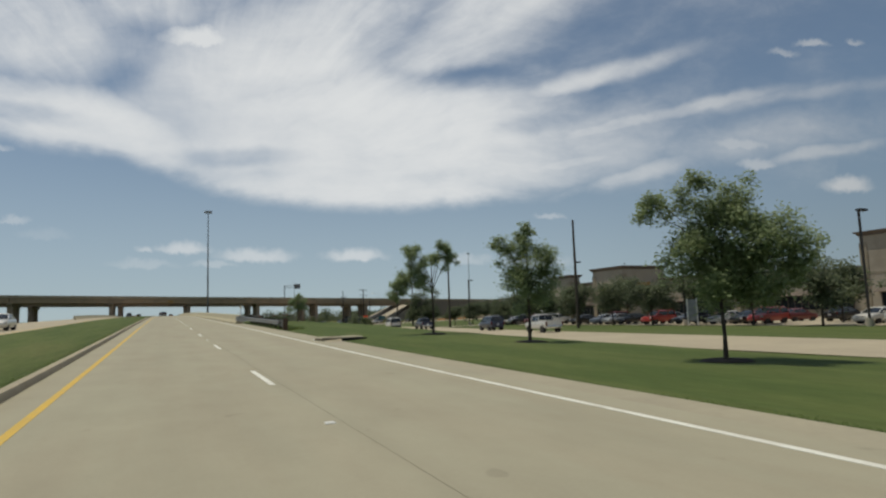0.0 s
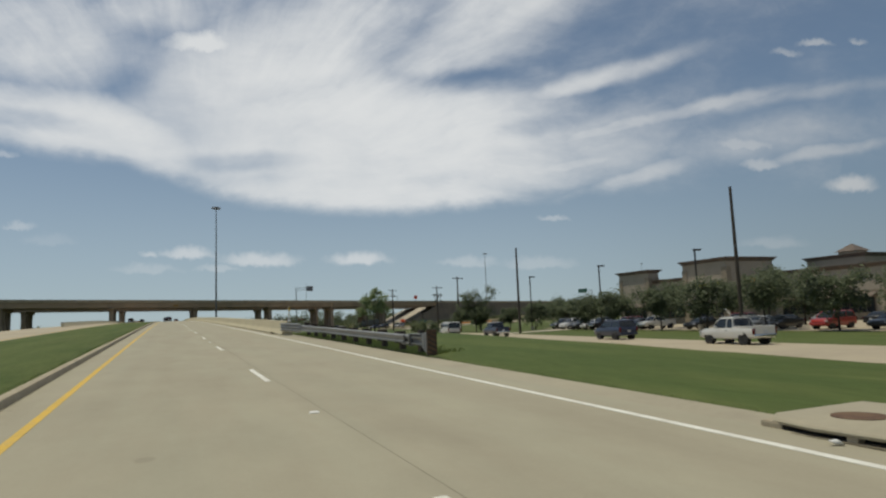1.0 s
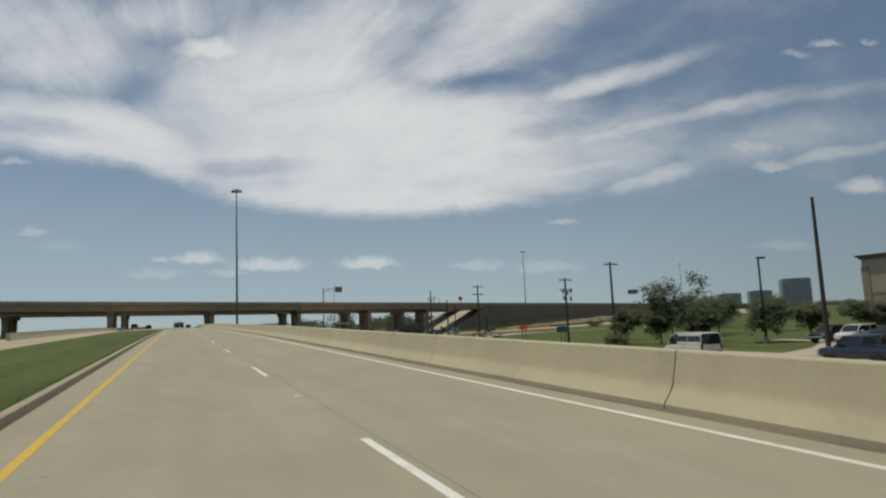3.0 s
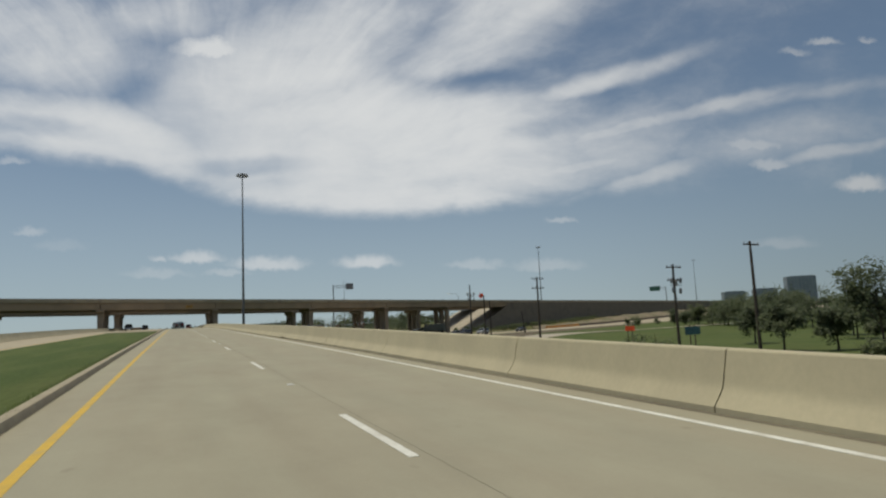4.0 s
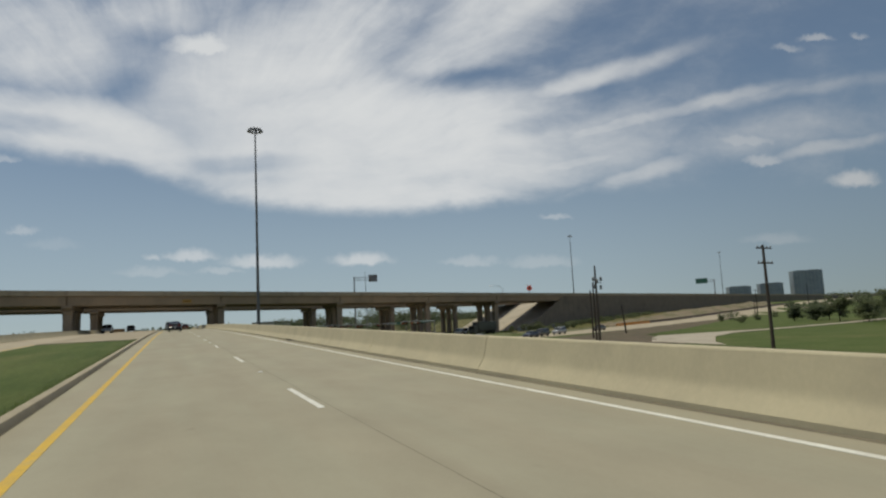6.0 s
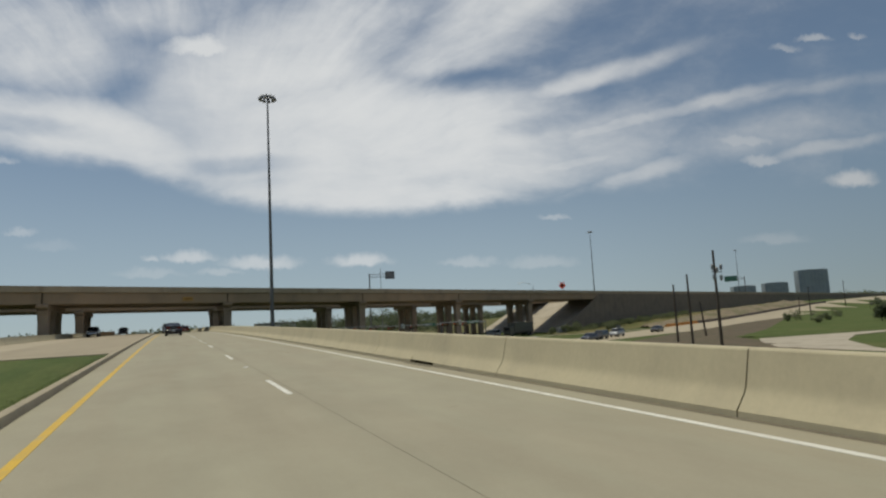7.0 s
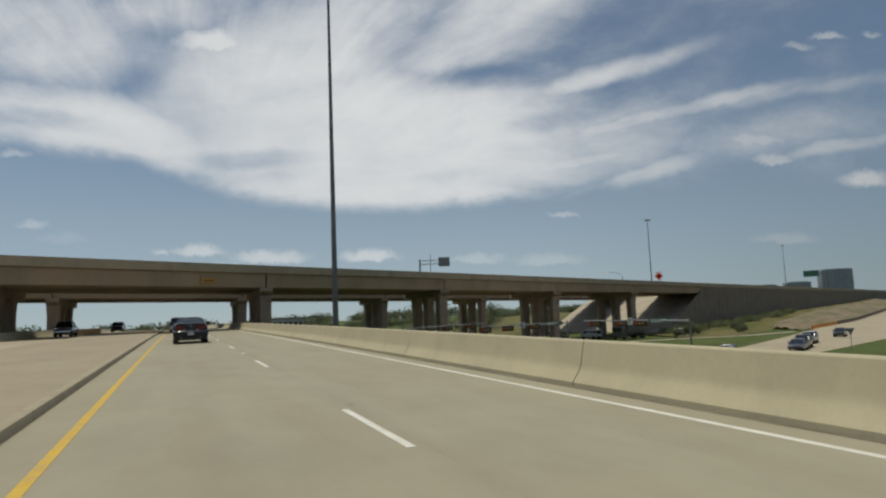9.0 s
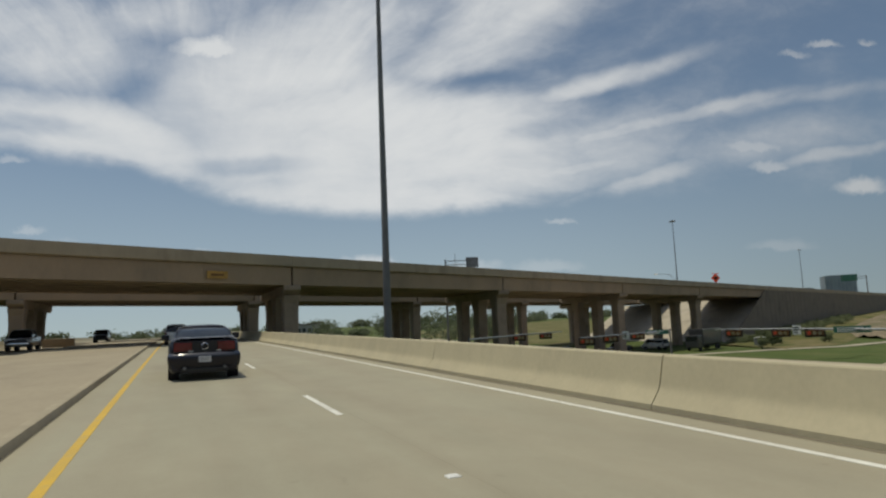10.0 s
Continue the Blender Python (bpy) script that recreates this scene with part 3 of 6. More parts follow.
# far carriageway on the other side of the median
opp = thing("opposite_road", Matrix(), "pale concrete carriageway beyond the grass median", "road", kind="structure")
part("pavement_slab", strip(-20.6, -11.5, YS, 0.02, 0.3), ROAD2, opp)
part("edge_line", strip(-12.3, -12.18, YS, 0.024, 0.003), YELLOW, opp)
part("paved_median", strip(-11.5, -4.60, list(np.arange(195.2, 420, 4.0)), 0.14, 0.4), MEDIAN, opp, "paved concrete median")
lp = [(-18.35, 0), (-18.35, 0.81), (-18.12, 0.81), (-18.0, 0.33), (-17.82, 0.08), (-17.82, 0)]
left_barrier = thing("left_barrier", Matrix(), "concrete safety barrier at the far edge", "barrier", kind="structure")
for a in np.arange(150, 420, 9.1):
    part("barrier_section", extrude_profile(B(), lp, [a + 0.01, a + 4.5, a + 9.08], fz=zr), CONC, left_barrier, smooth=25)

# concrete safety barrier on the right, cast in sections, with drain slots
bp_ = [(4.21, 0.0), (4.21, 0.08), (4.345, 0.255), (4.372, 0.30), (4.392, 0.345), (4.408, 0.40), (4.50, 0.79), (4.52, 0.81), (4.72, 0.81), (4.74, 0.79), (4.86, 0.0)]
bp_slot = [(4.255, 0.065), (4.235, 0.085), (4.345, 0.255), (4.372, 0.30), (4.392, 0.345), (4.408, 0.40), (4.50, 0.79), (4.52, 0.81), (4.72, 0.81), (4.74, 0.79), (4.86, 0.065)]
barrier = thing("barrier", Matrix(), "cream concrete safety barrier with sloped foot", "barrier", kind="structure")
cuts = [64.75, 67.45, 69.0] + [70.5, 79.6, 88.7, 95.1, 101.5, 107.1, 116.1, 125.19, 134.5, 137.4, 139.0, 143.95, 153.0, 161.9, 167.9, 174.1, 177.6, 179.3, 182.9, 188.2, 195.75] + [204.82 + 9.37 * i for i in range(22)]
SLOTS = (67.45, 69.0, 137.4, 139.0, 177.6, 179.3)
for a, b in zip(cuts, cuts[1:]):
    slot = a in (67.45, 137.4, 177.6)
    part("barrier_section", extrude_profile(B(), bp_slot if slot else bp_, list(np.linspace(a + (0.0005 if a in SLOTS else 0.012), b - (0.0005 if b in SLOTS else 0.012), 4)), fz=zr), CONC, barrier, smooth=22)
    if slot:
        # solid block in the opening; its dark colour stands in for shade
        part("drain_slot", extrude_profile(B(), [(4.36, 0.0), (4.36, 0.08), (4.8, 0.08), (4.8, 0.0)], [a, b], fz=zr), DARKSOIL, barrier, "dark brown block for the shade in the drain opening")
        part("drain_stain", strip(4.0, 4.2, [a - 0.3, a + 0.2, b], 0.0035, 0.002), GRIT, barrier, "dark damp stain before the drain")
part("joint_filler", extrude_profile(B(), [(4.5, 0.0), (4.5, 0.3), (4.57, 0.74), (4.67, 0.74), (4.75, 0.0)], [65.0, 120, 180, 240, 300, 400], fz=zr), SHADOWGAP, barrier, "dark gap between sections")
part("gutter_dirt", strip(4.10, 4.215, list(np.arange(66, 420, 4.0)), 0.003, 0.002), GRIT, barrier, "dirt swept against the barrier foot")

# body of the road bridge over the cross street
bridge_deck = thing("road_bridge", Matrix(), "concrete deck carrying the road over the cross street", "bridge", kind="structure")
part("deck", extrude_profile(B(), [(-21, -0.32), (-21, -1.5), (4.9, -1.5), (4.9, -0.32)], list(np.arange(203.6, 412, 8)), fz=zr), BRIDGE, bridge_deck)
for y in (204.5, 236, 262, 340, 372, 404):
    for x in (-17, -8, 1.5):
        part("column", box(B(), x - 0.6, x + 0.6, y - 0.6, y + 0.6, -0.6, zr(y) - 1.4, 0.06), COLUMN, bridge_deck)

# ================= upper highway: two bridges, wall and slope =================
BENTS = [-111, -80, -49.5, -18.9, 7.8, 37.4, 66.6, 95.5]


def skew_prism(prof, xa, xb, off, lift=0.0):
    """A (dy, dz) profile swept along the upper highway between two stations."""
    return loft(B(), [[(x, by(x, off) + dy, deck_top(x) + lift + dz) for dy, dz in prof] for x in (xa, xb)])


def upper_bridge(name, off, label, bents, lift=0.0):
    br = thing(name, Matrix(), label, "bridge", kind="structure")
    W = 18.6
    spans = [-400, -142, *bents, 131.0]
    near = [(0, 0), (0, -0.96), (0.1, -1.02), (0.45, -1.02), (0.45, -0.8), (0.36, -0.25), (0.28, 0)]
    far = [(W - dy, dz) for dy, dz in near][::-1]
    for a, b in zip(spans, spans[1:]):
        part("parapet", skew_prism(near, a + 0.01, b - 0.01, off, lift), PARAPET, br, smooth=20)
        part("parapet", skew_prism(far, a + 0.01, b - 0.01, off, lift), PARAPET, br, smooth=20)
        part("deck_slab", skew_prism([(0.45, -0.8), (0.45, -1.12), (W - 0.45, -1.12), (W - 0.45, -0.8)], a + 0.01, b - 0.01, off, lift), BRIDGE, br)
        for i in range(7):
            c = 0.85 + i * (W - 1.7) / 6
            g = [(c - 0.45, -1.12), (c - 0.45, -1.3), (c - 0.15, -1.45), (c - 0.15, -2.3), (c - 0.36, -2.5), (c - 0.36, -2.78), (c + 0.36, -2.78), (c + 0.36, -2.5), (c + 0.15, -2.3), (c + 0.15, -1.45), (c + 0.45, -1.3), (c + 0.45, -1.12)]
            if i in (0, 6):
                g = [(c - 0.5, -1.12), (c - 0.38, -2.78), (c + 0.38, -2.78), (c + 0.5, -1.12)]
            part("girder", skew_prism(g, a + 0.09, b - 0.09, off, lift), BRIDGE, br)
    for x in bents:
        zt = deck_top(x) + lift - 2.78
        y0 = by(x, off)
        bm = B()
        prof = [(y0 + 0.25, zt), (y0 + 0.25, zt - 0.45), (y0 + 1.2, zt - 0.95), (y0 + W - 1.2, zt - 0.95), (y0 + W - 0.25, zt - 0.45), (y0 + W - 0.25, zt)]
        loft(bm, [[(x + s, y, z) for y, z in prof] for s in (-0.82, 0.82)])
        bmesh.ops.bevel(bm, geom=list(bm.edges), offset=0.03, segments=1, affect="EDGES")
        part("bent_cap", bm, COLUMN, br)
        for dy in (2.0, 7.75, 13.5):
            bm = B()
            rings = []
            for z, hx, hy in ((-0.9, 0.72, 0.85), (zt - 2.6, 0.72, 0.9), (zt - 1.7, 0.76, 1.0), (zt - 0.93, 0.8, 1.3)):
                c = 0.12
                rings.append([(x + px, y0 + dy + py, z) for px, py in ((-hx + c, -hy), (hx - c, -hy), (hx, -hy + c), (hx, hy - c), (hx - c, hy), (-hx + c, hy), (-hx, hy - c), (-hx, -hy + c))])
            loft(bm, rings)
            part("column", bm, COLUMN, br)
    return br


front_bridge = upper_bridge("front_bridge", 0.0, "tan concrete girder bridge crossing over the road", [-111, -80.5, -50.2, -20.0, 7.8, 37.4, 66.6, 95.5])
rear_bridge = upper_bridge("rear_bridge", 32.5, "second parallel concrete girder bridge behind the first", BENTS, 0.03)

# sloped paving under the bridge ends and the walled embankment beyond
bank = thing("embankment", Matrix(), "walled embankment carrying the upper highway", "embankment", kind="structure")
bm = B()
loft(bm, [[(x, by(x) + dy, z) for dy, x, z in ((0.3, 107, -0.6), (0.3, 131, deck_top(131) - 2.8), (54, 131, deck_top(131) - 2.8), (54, 107, -0.6))], [(x, by(x) + dy, z) for dy, x, z in ((0.3, 110, -3.0), (0.3, 134, deck_top(131) - 4.8), (54, 134, deck_top(131) - 4.8), (54, 110, -3.0))]])
part("slope_paving", bm, PAVING, bank, "concrete slope paving under the bridge end")
bm = B()
XS = [131, 170, 200, 250, 300, 400, 550, 750]
loft(bm, [[(x, by(x) + 0.35, -1.0), (x, by(x) + 0.35, deck_top(x) - 0.9), (x, by(x) + 44, deck_top(x) - 0.9), (x, by(x) + 44, -1.0)] for x in XS])
part("fill", bm, ROAD2, bank, "road surface on the embankment")
part("wall_parapet", loft(B(), [[(x, by(x) + dy, deck_top(x) + dz) for dy, dz in ((0, 0), (0, -1.0), (0.4, -1.0), (0.3, 0))] for x in XS]), PARAPET, bank)
n = 0
x = 107.0
while x < 420:
    w = 3.0 if x < 250 else 6.0
    ztop0, ztop1 = min(deck_top(x) - 1.0, -0.6 + (x - 107) * 11.0 / 24.0 if x < 131 else 99), min(deck_top(x + w) - 1.0, -0.6 + (x + w - 107) * 11.0 / 24.0 if x + w < 131 else 99)
    zc = -1.0
    rows_z = list(np.arange(-1.0, 14, 1.5 if x < 250 else 3.0))
    for za, zb in zip(rows_z, rows_z[1:]):
        t0, t1 = min(zb - 0.03, ztop0), min(zb - 0.03, ztop1)
        if max(t0, t1) <= za + 0.05 or n > 290:
            continue
        t0, t1 = max(t0, za + 0.01), max(t1, za + 0.01)
        bm = B()
        loft(bm, [[(x + 0.02, by(x) + d, za), (x + w - 0.02, by(x + w) + d, za), (x + w - 0.02, by(x + w) + d, t1), (x + 0.02, by(x) + d, t0)] for d in (0.3, 0.1)])
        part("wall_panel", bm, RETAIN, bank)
        n += 1
    x += w
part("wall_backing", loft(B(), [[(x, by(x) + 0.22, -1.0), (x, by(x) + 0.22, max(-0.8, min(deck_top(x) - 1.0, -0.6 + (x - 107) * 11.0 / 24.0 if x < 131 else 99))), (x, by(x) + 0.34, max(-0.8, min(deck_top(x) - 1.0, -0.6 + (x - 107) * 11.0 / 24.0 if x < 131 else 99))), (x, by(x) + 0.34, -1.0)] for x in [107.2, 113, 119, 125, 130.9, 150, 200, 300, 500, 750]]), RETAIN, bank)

# ================= side roads and bare ground =================
sheet("frontage_road", ROAD2, "sunlit concrete frontage road beside the verge", [(13.5, -60), (20.3, 17), (23.6, 48), (27.4, 80), (31, 120), (36, 180), (40, 240), (44, 300)], [(24, -60), (31.5, 27), (35, 56), (38.5, 80), (43.5, 110), (50, 180), (54, 240), (58, 300)], 80)
sheet("cross_road", ROAD2, "concrete road climbing beside the embankment", [(42, 262), (72, 273), (100, 288), (160, 322), (230, 358), (330, 405), (520, 490)], [(46, 250), (76, 261), (106, 272), (166, 305), (236, 340), (336, 386), (526, 470)], 60, 0.06)
sheet("driveway", PAVING, "pale concrete driveway", [(65, 217), (73, 226), (80.5, 233), (92, 231), (103, 229), (130, 232), (160, 240)], [(62, 200), (67.5, 207), (79, 218), (91, 225), (103, 226), (130, 228.5), (160, 236)], 36, 0.08)
sheet("lot_entrance", PAVING, "pale concrete lot entrance across the grass strip", [(38.5, 108), (50, 112.5), (60, 119), (70, 127)], [(37, 103.5), (49, 108.5), (60, 112), (69, 116)], 16, 0.07)
sheet("parking_lot", ROAD2, "concrete parking lot before the shops", [(50, -40), (50, 20), (52, 60), (56, 100), (62, 128)], [(76, -40), (90, 20), (92, 60), (84, 92), (76, 122)], 30, 0.05)
sheet("rough_grass", LAND, "rough weedy grass below the retaining wall", [(95, 320), (110, 327), (140, 340.5), (180, 357), (250, 386), (320, 416)], [(90, 300.5), (106, 302), (126, 313), (150, 332), (190, 353), (300, 403)], 34, 0.05, category="grass", rough=0.5)
sheet("rough_field", MEADOW, "green field grass beyond the ditch", [(84, 241), (110, 257), (170, 301), (260, 345)], [(84, 236.5), (112, 231), (165, 242), (260, 270)], 24, 0.04, category="grass", rough=0.3)
sheet("weedy_ground", MEADOW, "weedy ground beside the frontage road", [(57, 176), (61, 200), (60, 222), (66, 250)], [(84, 178), (92, 196), (86, 212), (80, 240)], 20, 0.03, category="grass", rough=0.04)
sheet("bare_earth_patch", DIRT, "bare brown construction earth in low heaps", [(126, 313), (150, 332), (190, 353), (235, 374), (300, 404)], [(122, 302.5), (142, 310), (167, 322), (237, 358.5), (310, 394)], 40, 0.09, category="bare earth", rough=1.2)
sheet("dark_ditch", DARKSOIL, "dark brown earth slope of a ditch", [(61, 226), (69, 250), (95, 266), (135, 290), (185, 315)], [(62.5, 207), (70, 219), (84, 240), (110, 256), (186, 312)], 24, 0.05, category="bare earth", rough=0.2)

sheet("footpath", PAVING, "pale concrete footpath by the crossing", [(71, 305), (88, 302.5), (100, 299), (118, 301)], [(71, 302.6), (88, 300), (100, 296.5), (116, 298.5)], 20, 0.07, category="pavement")
sheet("grass_island", MEADOW, "small green grass island by the crossing", [(71, 302.4), (80, 301), (90, 299), (100, 296)], [(72, 284), (77, 280.5), (84, 283), (97, 291)], 12, 0.045, category="grass", rough=0.03)
sheet("under_bridge_street", ROAD2, "concrete street passing under the bridges", [(44, 262), (48, 300), (54, 345), (64, 420), (84, 520)], [(70, 272), (71.5, 300), (78, 345), (88, 420), (110, 520)], 30, 0.05)
sheet("dry_field", LAND, "dry tan field behind the bridges", [(84, 352), (94, 420), (114, 520), (150, 640)], [(130, 392), (170, 450), (230, 540), (300, 660)], 24, 0.05, category="grass", rough=0.2)

# low barrier along the climbing road
cb = thing("construction_barrier", Matrix(), "low construction barrier, orange then dark, along the road", "barrier")
a = Vector((127.0, 303.6))
while a.x < 330:
    yn = float(np.interp(a.x + 3.6, [125, 167, 237, 330], [303.0, 321.6, 357.6, 402.6]))
    b = Vector((a.x + 3.6, yn))
    u = (b - a).normalized()
    w = Vector((-u.y, u.x))
    rings = []
    for p, q in ((a, 0.06), (b, -0.06)):
        c = p + u * q
        z = ground(c.x, c.y) + 0.05
        rings.append([(c.x + w.x * d, c.y + w.y * d, z + h) for d, h in ((-0.3, 0), (-0.3, 0.2), (-0.12, 0.45), (-0.1, 0.8), (0.1, 0.8), (0.12, 0.45), (0.3, 0.2), (0.3, 0))])
    part("barrier_block", loft(B(), rings), TERRACE if a.x < 146 else CORNICE, cb, "orange plastic block" if a.x < 146 else "")
    a = b
for x, y, z in ((197.9, 372.4, 1.61), (232.3, 387.0, 2.12)):
    g = ground(x, y)
    wb = thing("work_board", pose(x, y, g, 0, 0, -38), "white board on short posts among the earth heaps", "sign", group="work boards")
    hh = max(0.7, z - g)
    part("board", box(B(), -1.6, 1.6, -0.05, 0.05, hh, hh + 0.5, 0.02), SIGNWHITE, wb)
    for sx in (-1.2, 1.2):
        part("post", box(B(), sx - 0.06, sx + 0.06, 0.05, 0.15, -0.2, hh + 0.3), TIMBER, wb)
ys = thing("yield_sign", pose(74.2, 258.0, ground(74.2, 258.0), 0, 0, -50), "triangular yield sign seen from behind", "road sign")
part("post", tube(B(), [(0, 0, -0.2), (0, 0, 2.6)], 0.035, 8), STEEL, ys)
part("plate", loft(B(), [[(-0.5, d, 2.75), (0, d, 1.88), (0.5, d, 2.75)] for d in (-0.04, -0.055)]), MASTST, ys, "dull aluminium triangle")
blk = thing("concrete_block", pose(-13.0, 297.2, zr(297) + 0.02, 0, 0, 4), "low concrete block beside the bridge column", "barrier")
part("block", box(B(), -1.35, 1.35, -0.4, 0.4, 0.0, 0.82, 0.04), COLUMN, blk)
cob = thing("street_lamp", pose(110.1, 346.0, deck_top(110) - 0.9), "steel street lamp with a curved arm on the bridge", "street light")
part("pole", tube(B(), [(0, 0, 0), (0, 0, 3.4)], [0.12, 0.09], 10), STEEL, cob)
part("arm", tube(B(), [(0, 0, 3.3), (-0.9, 0.4, 4.3), (-2.2, 1.0, 4.6), (-3.6, 1.6, 4.6)], [0.08, 0.07, 0.06, 0.05], 8), STEEL, cob, smooth=50)
part("lamp_head", loft(B(), [[(-3.5 + dx + px, 1.6 - dx * 0.45 + py, 4.6 + pz) for px, py, pz in ((0.06, 0.16, 0.0), (0, 0, 0.1 * k + 0.02), (-0.06, -0.16, 0.0), (0, 0, -0.1 * k - 0.02))] for dx, k in ((0.1, 0.5), (-0.3, 1.0), (-0.8, 0.9), (-1.0, 0.2))]), SIGNWHITE, cob, "pale lamp head")

# ================= masts and poles =================
def high_mast(x, y, top, base_r, label):
    z0 = ground(x, y) - 0.1
    h = top - z0
    m = thing("high_mast_light", pose(x, y, z0), label, "street light", group="high mast lights")
    part("pole", tube(B(), [(0, 0, h * i / 12) for i in range(13)], [base_r + (0.14 - base_r) * (i / 12) ** 0.9 for i in range(13)], 12), MASTST, m, smooth=40)
    bm = B()
    tube(bm, [(0, 0, 0), (0, 0, 0.12), (0, 0, 0.5)], [base_r * 1.9, base_r * 1.9, base_r * 1.25], 12)
    part("base_plate", bm, PAVING, m)
    bm = B()
    n = 24
    R0 = 0.95
    loft(bm, [[((R0 + a) * math.cos(q), (R0 + a) * math.sin(q), h - 0.35 + b) for a, b in ((-.05, -.05), (.05, -.05), (.05, .05), (-.05, .05))] for q in [2 * math.pi * i / n for i in range(n + 1)]])
    part("head_ring", bm, MASTST, m)
    for i in range(10):
        q = 2 * math.pi * i / 10
        c, s = math.cos(q), math.sin(q)
        bm = B()
        tube(bm, [(1.35 * c, 1.35 * s, h - 0.95), (1.35 * c, 1.35 * s, h - 0.78), (1.3 * c, 1.3 * s, h - 0.5), (1.25 * c, 1.25 * s, h - 0.25)], [0.34, 0.33, 0.2, 0.13], 10)
        lum = part("luminaire", bm, SIGNBACK, m, smooth=40)
        part("bracket", tube(B(), [(0.12 * c, 0.12 * s, h - 0.2), (1.28 * c, 1.28 * s, h - 0.32)], 0.035, 6), MASTST, lum)
    return m


high_mast(14.7, 278.6, 48.2, 0.40, "tall tapered steel mast with a ring of lamps")
high_mast(228.4, 471.2, 53.1, 0.42, "distant tall steel lighting mast")
high_mast(520.5, 627.6, 59.6, 0.45, "far tall steel lighting mast")


def utility_pole(x, y, top, arms=1, gear=False, lean=0.0):
    z0 = ground(x, y) - 0.2
    h = top - z0
    p = thing("utility_pole", pose(x, y, z0, 0, lean, 8), "dark creosoted timber utility pole with crossarms" if arms else "dark creosoted timber utility pole", "utility pole", group="utility poles")
    part("pole", tube(B(), [(0, 0, 0), (0, 0, h * 0.5), (0, 0, h)], [0.19, 0.16, 0.12], 10), TIMBER, p, smooth=40)
    for i in range(arms):
        z = h - 0.35 - i * 1.5
        arm = part("crossarm", box(B(), -1.25, 1.25, -0.17, -0.06, z - 0.06, z + 0.06, 0.01), TIMBER, p)
        for sx in (-1.1, -0.5, 0.5, 1.1):
            part("insulator", tube(B(), [(sx, -0.11, z + 0.05), (sx, -0.11, z + 0.12), (sx, -0.11, z + 0.2), (sx, -0.11, z + 0.26)], [0.02, 0.06, 0.06, 0.02], 8), SIGNBACK, arm)
    if gear:
        for sx, dz in ((-0.75, 1.9), (0.0, 2.2), (0.75, 1.9), (-0.6, 3.0), (0.65, 3.1)):
            part("cutout_switch", tube(B(), [(sx, -0.3, h - dz - 0.35), (sx, -0.3, h - dz - 0.28), (sx, -0.3, h - dz + 0.2), (sx, -0.3, h - dz + 0.3)], [0.1, 0.17, 0.17, 0.06], 10), SIGNBACK, p)
        part("bracket", box(B(), -0.9, 0.9, -0.32, -0.22, h - 2.5, h - 2.42), TIMBER, p)
    return p


POLES = [(43.8, 67.0, 12.7, 0, False), (45.1, 107.3, 12.0, 0, False), (51.3, 141.8, 10.4, 1, False), (51.6, 153.2, 9.2, 2, True), (52.4, 185.2, 10.4, 2, False), (54.3, 215.4, 11.2, 0, True), (65.1, 230.7, 9.6, 0, False), (71.4, 240.2, 8.65, 0, False), (86.5, 249.2, 5.8, 0, False, -8), (201.6, 314.6, 9.8, 1, False), (232, 342, 6.5, 0, False), (330, 390, 14.5, 2, False)]
for q in POLES:
    utility_pole(*q)



def lot_lamp(x, y, top, turn=0):
    z0 = ground(x, y)
    h = top - z0
    p = thing("parking_lamp", pose(x, y, z0, 0, 0, turn), "dark bronze square lamp post in the parking lot", "street light", group="parking lamps")
    part("post", box(B(), -0.075, 0.075, -0.075, 0.075, 0.6, h - 0.02, 0.01), DARKPOLE, p)
    part("footing", tube(B(), [(0, 0, -0.2), (0, 0, 0.65)], 0.3, 14), PAVING, p, smooth=40)
    part("lamp_head", box(B(), -0.1, 0.95, -0.19, 0.19, h - 0.14, h + 0.06, 0.03), DARKPOLE, p)


for q in ((50.2, 36.5, 9.1), (53.1, 59.2, 9.1), (55.6, 83.4, 9.1), (57.4, 104.2, 9.1), (56.8, 123.1, 8.9)):
    lot_lamp(*q)


fl = thing("floodlight_pole", pose(75, 63.97, ground(75, 64)), "dark pole with a bar of floodlights in the lot", "street light")
part("post", tube(B(), [(0, 0, 0), (0, 0, 8.2)], [0.13, 0.09], 10), DARKPOLE, fl, smooth=40)
for z in (8.0, 8.5):
    part("crossbar", box(B(), -1.5, 1.5, -0.05, 0.05, z - 0.04, z + 0.04, 0.01, Matrix.Rotation(radians(-38), 4, "Z")), DARKPOLE, fl)
for x in (-1.3, -0.45, 0.45, 1.3):
    part("floodlight", box(B(), x - 0.24, x + 0.24, -0.22, 0.1, 8.42, 8.85, 0.06, Matrix.Rotation(radians(-38), 4, "Z")), DARKPOLE, fl)


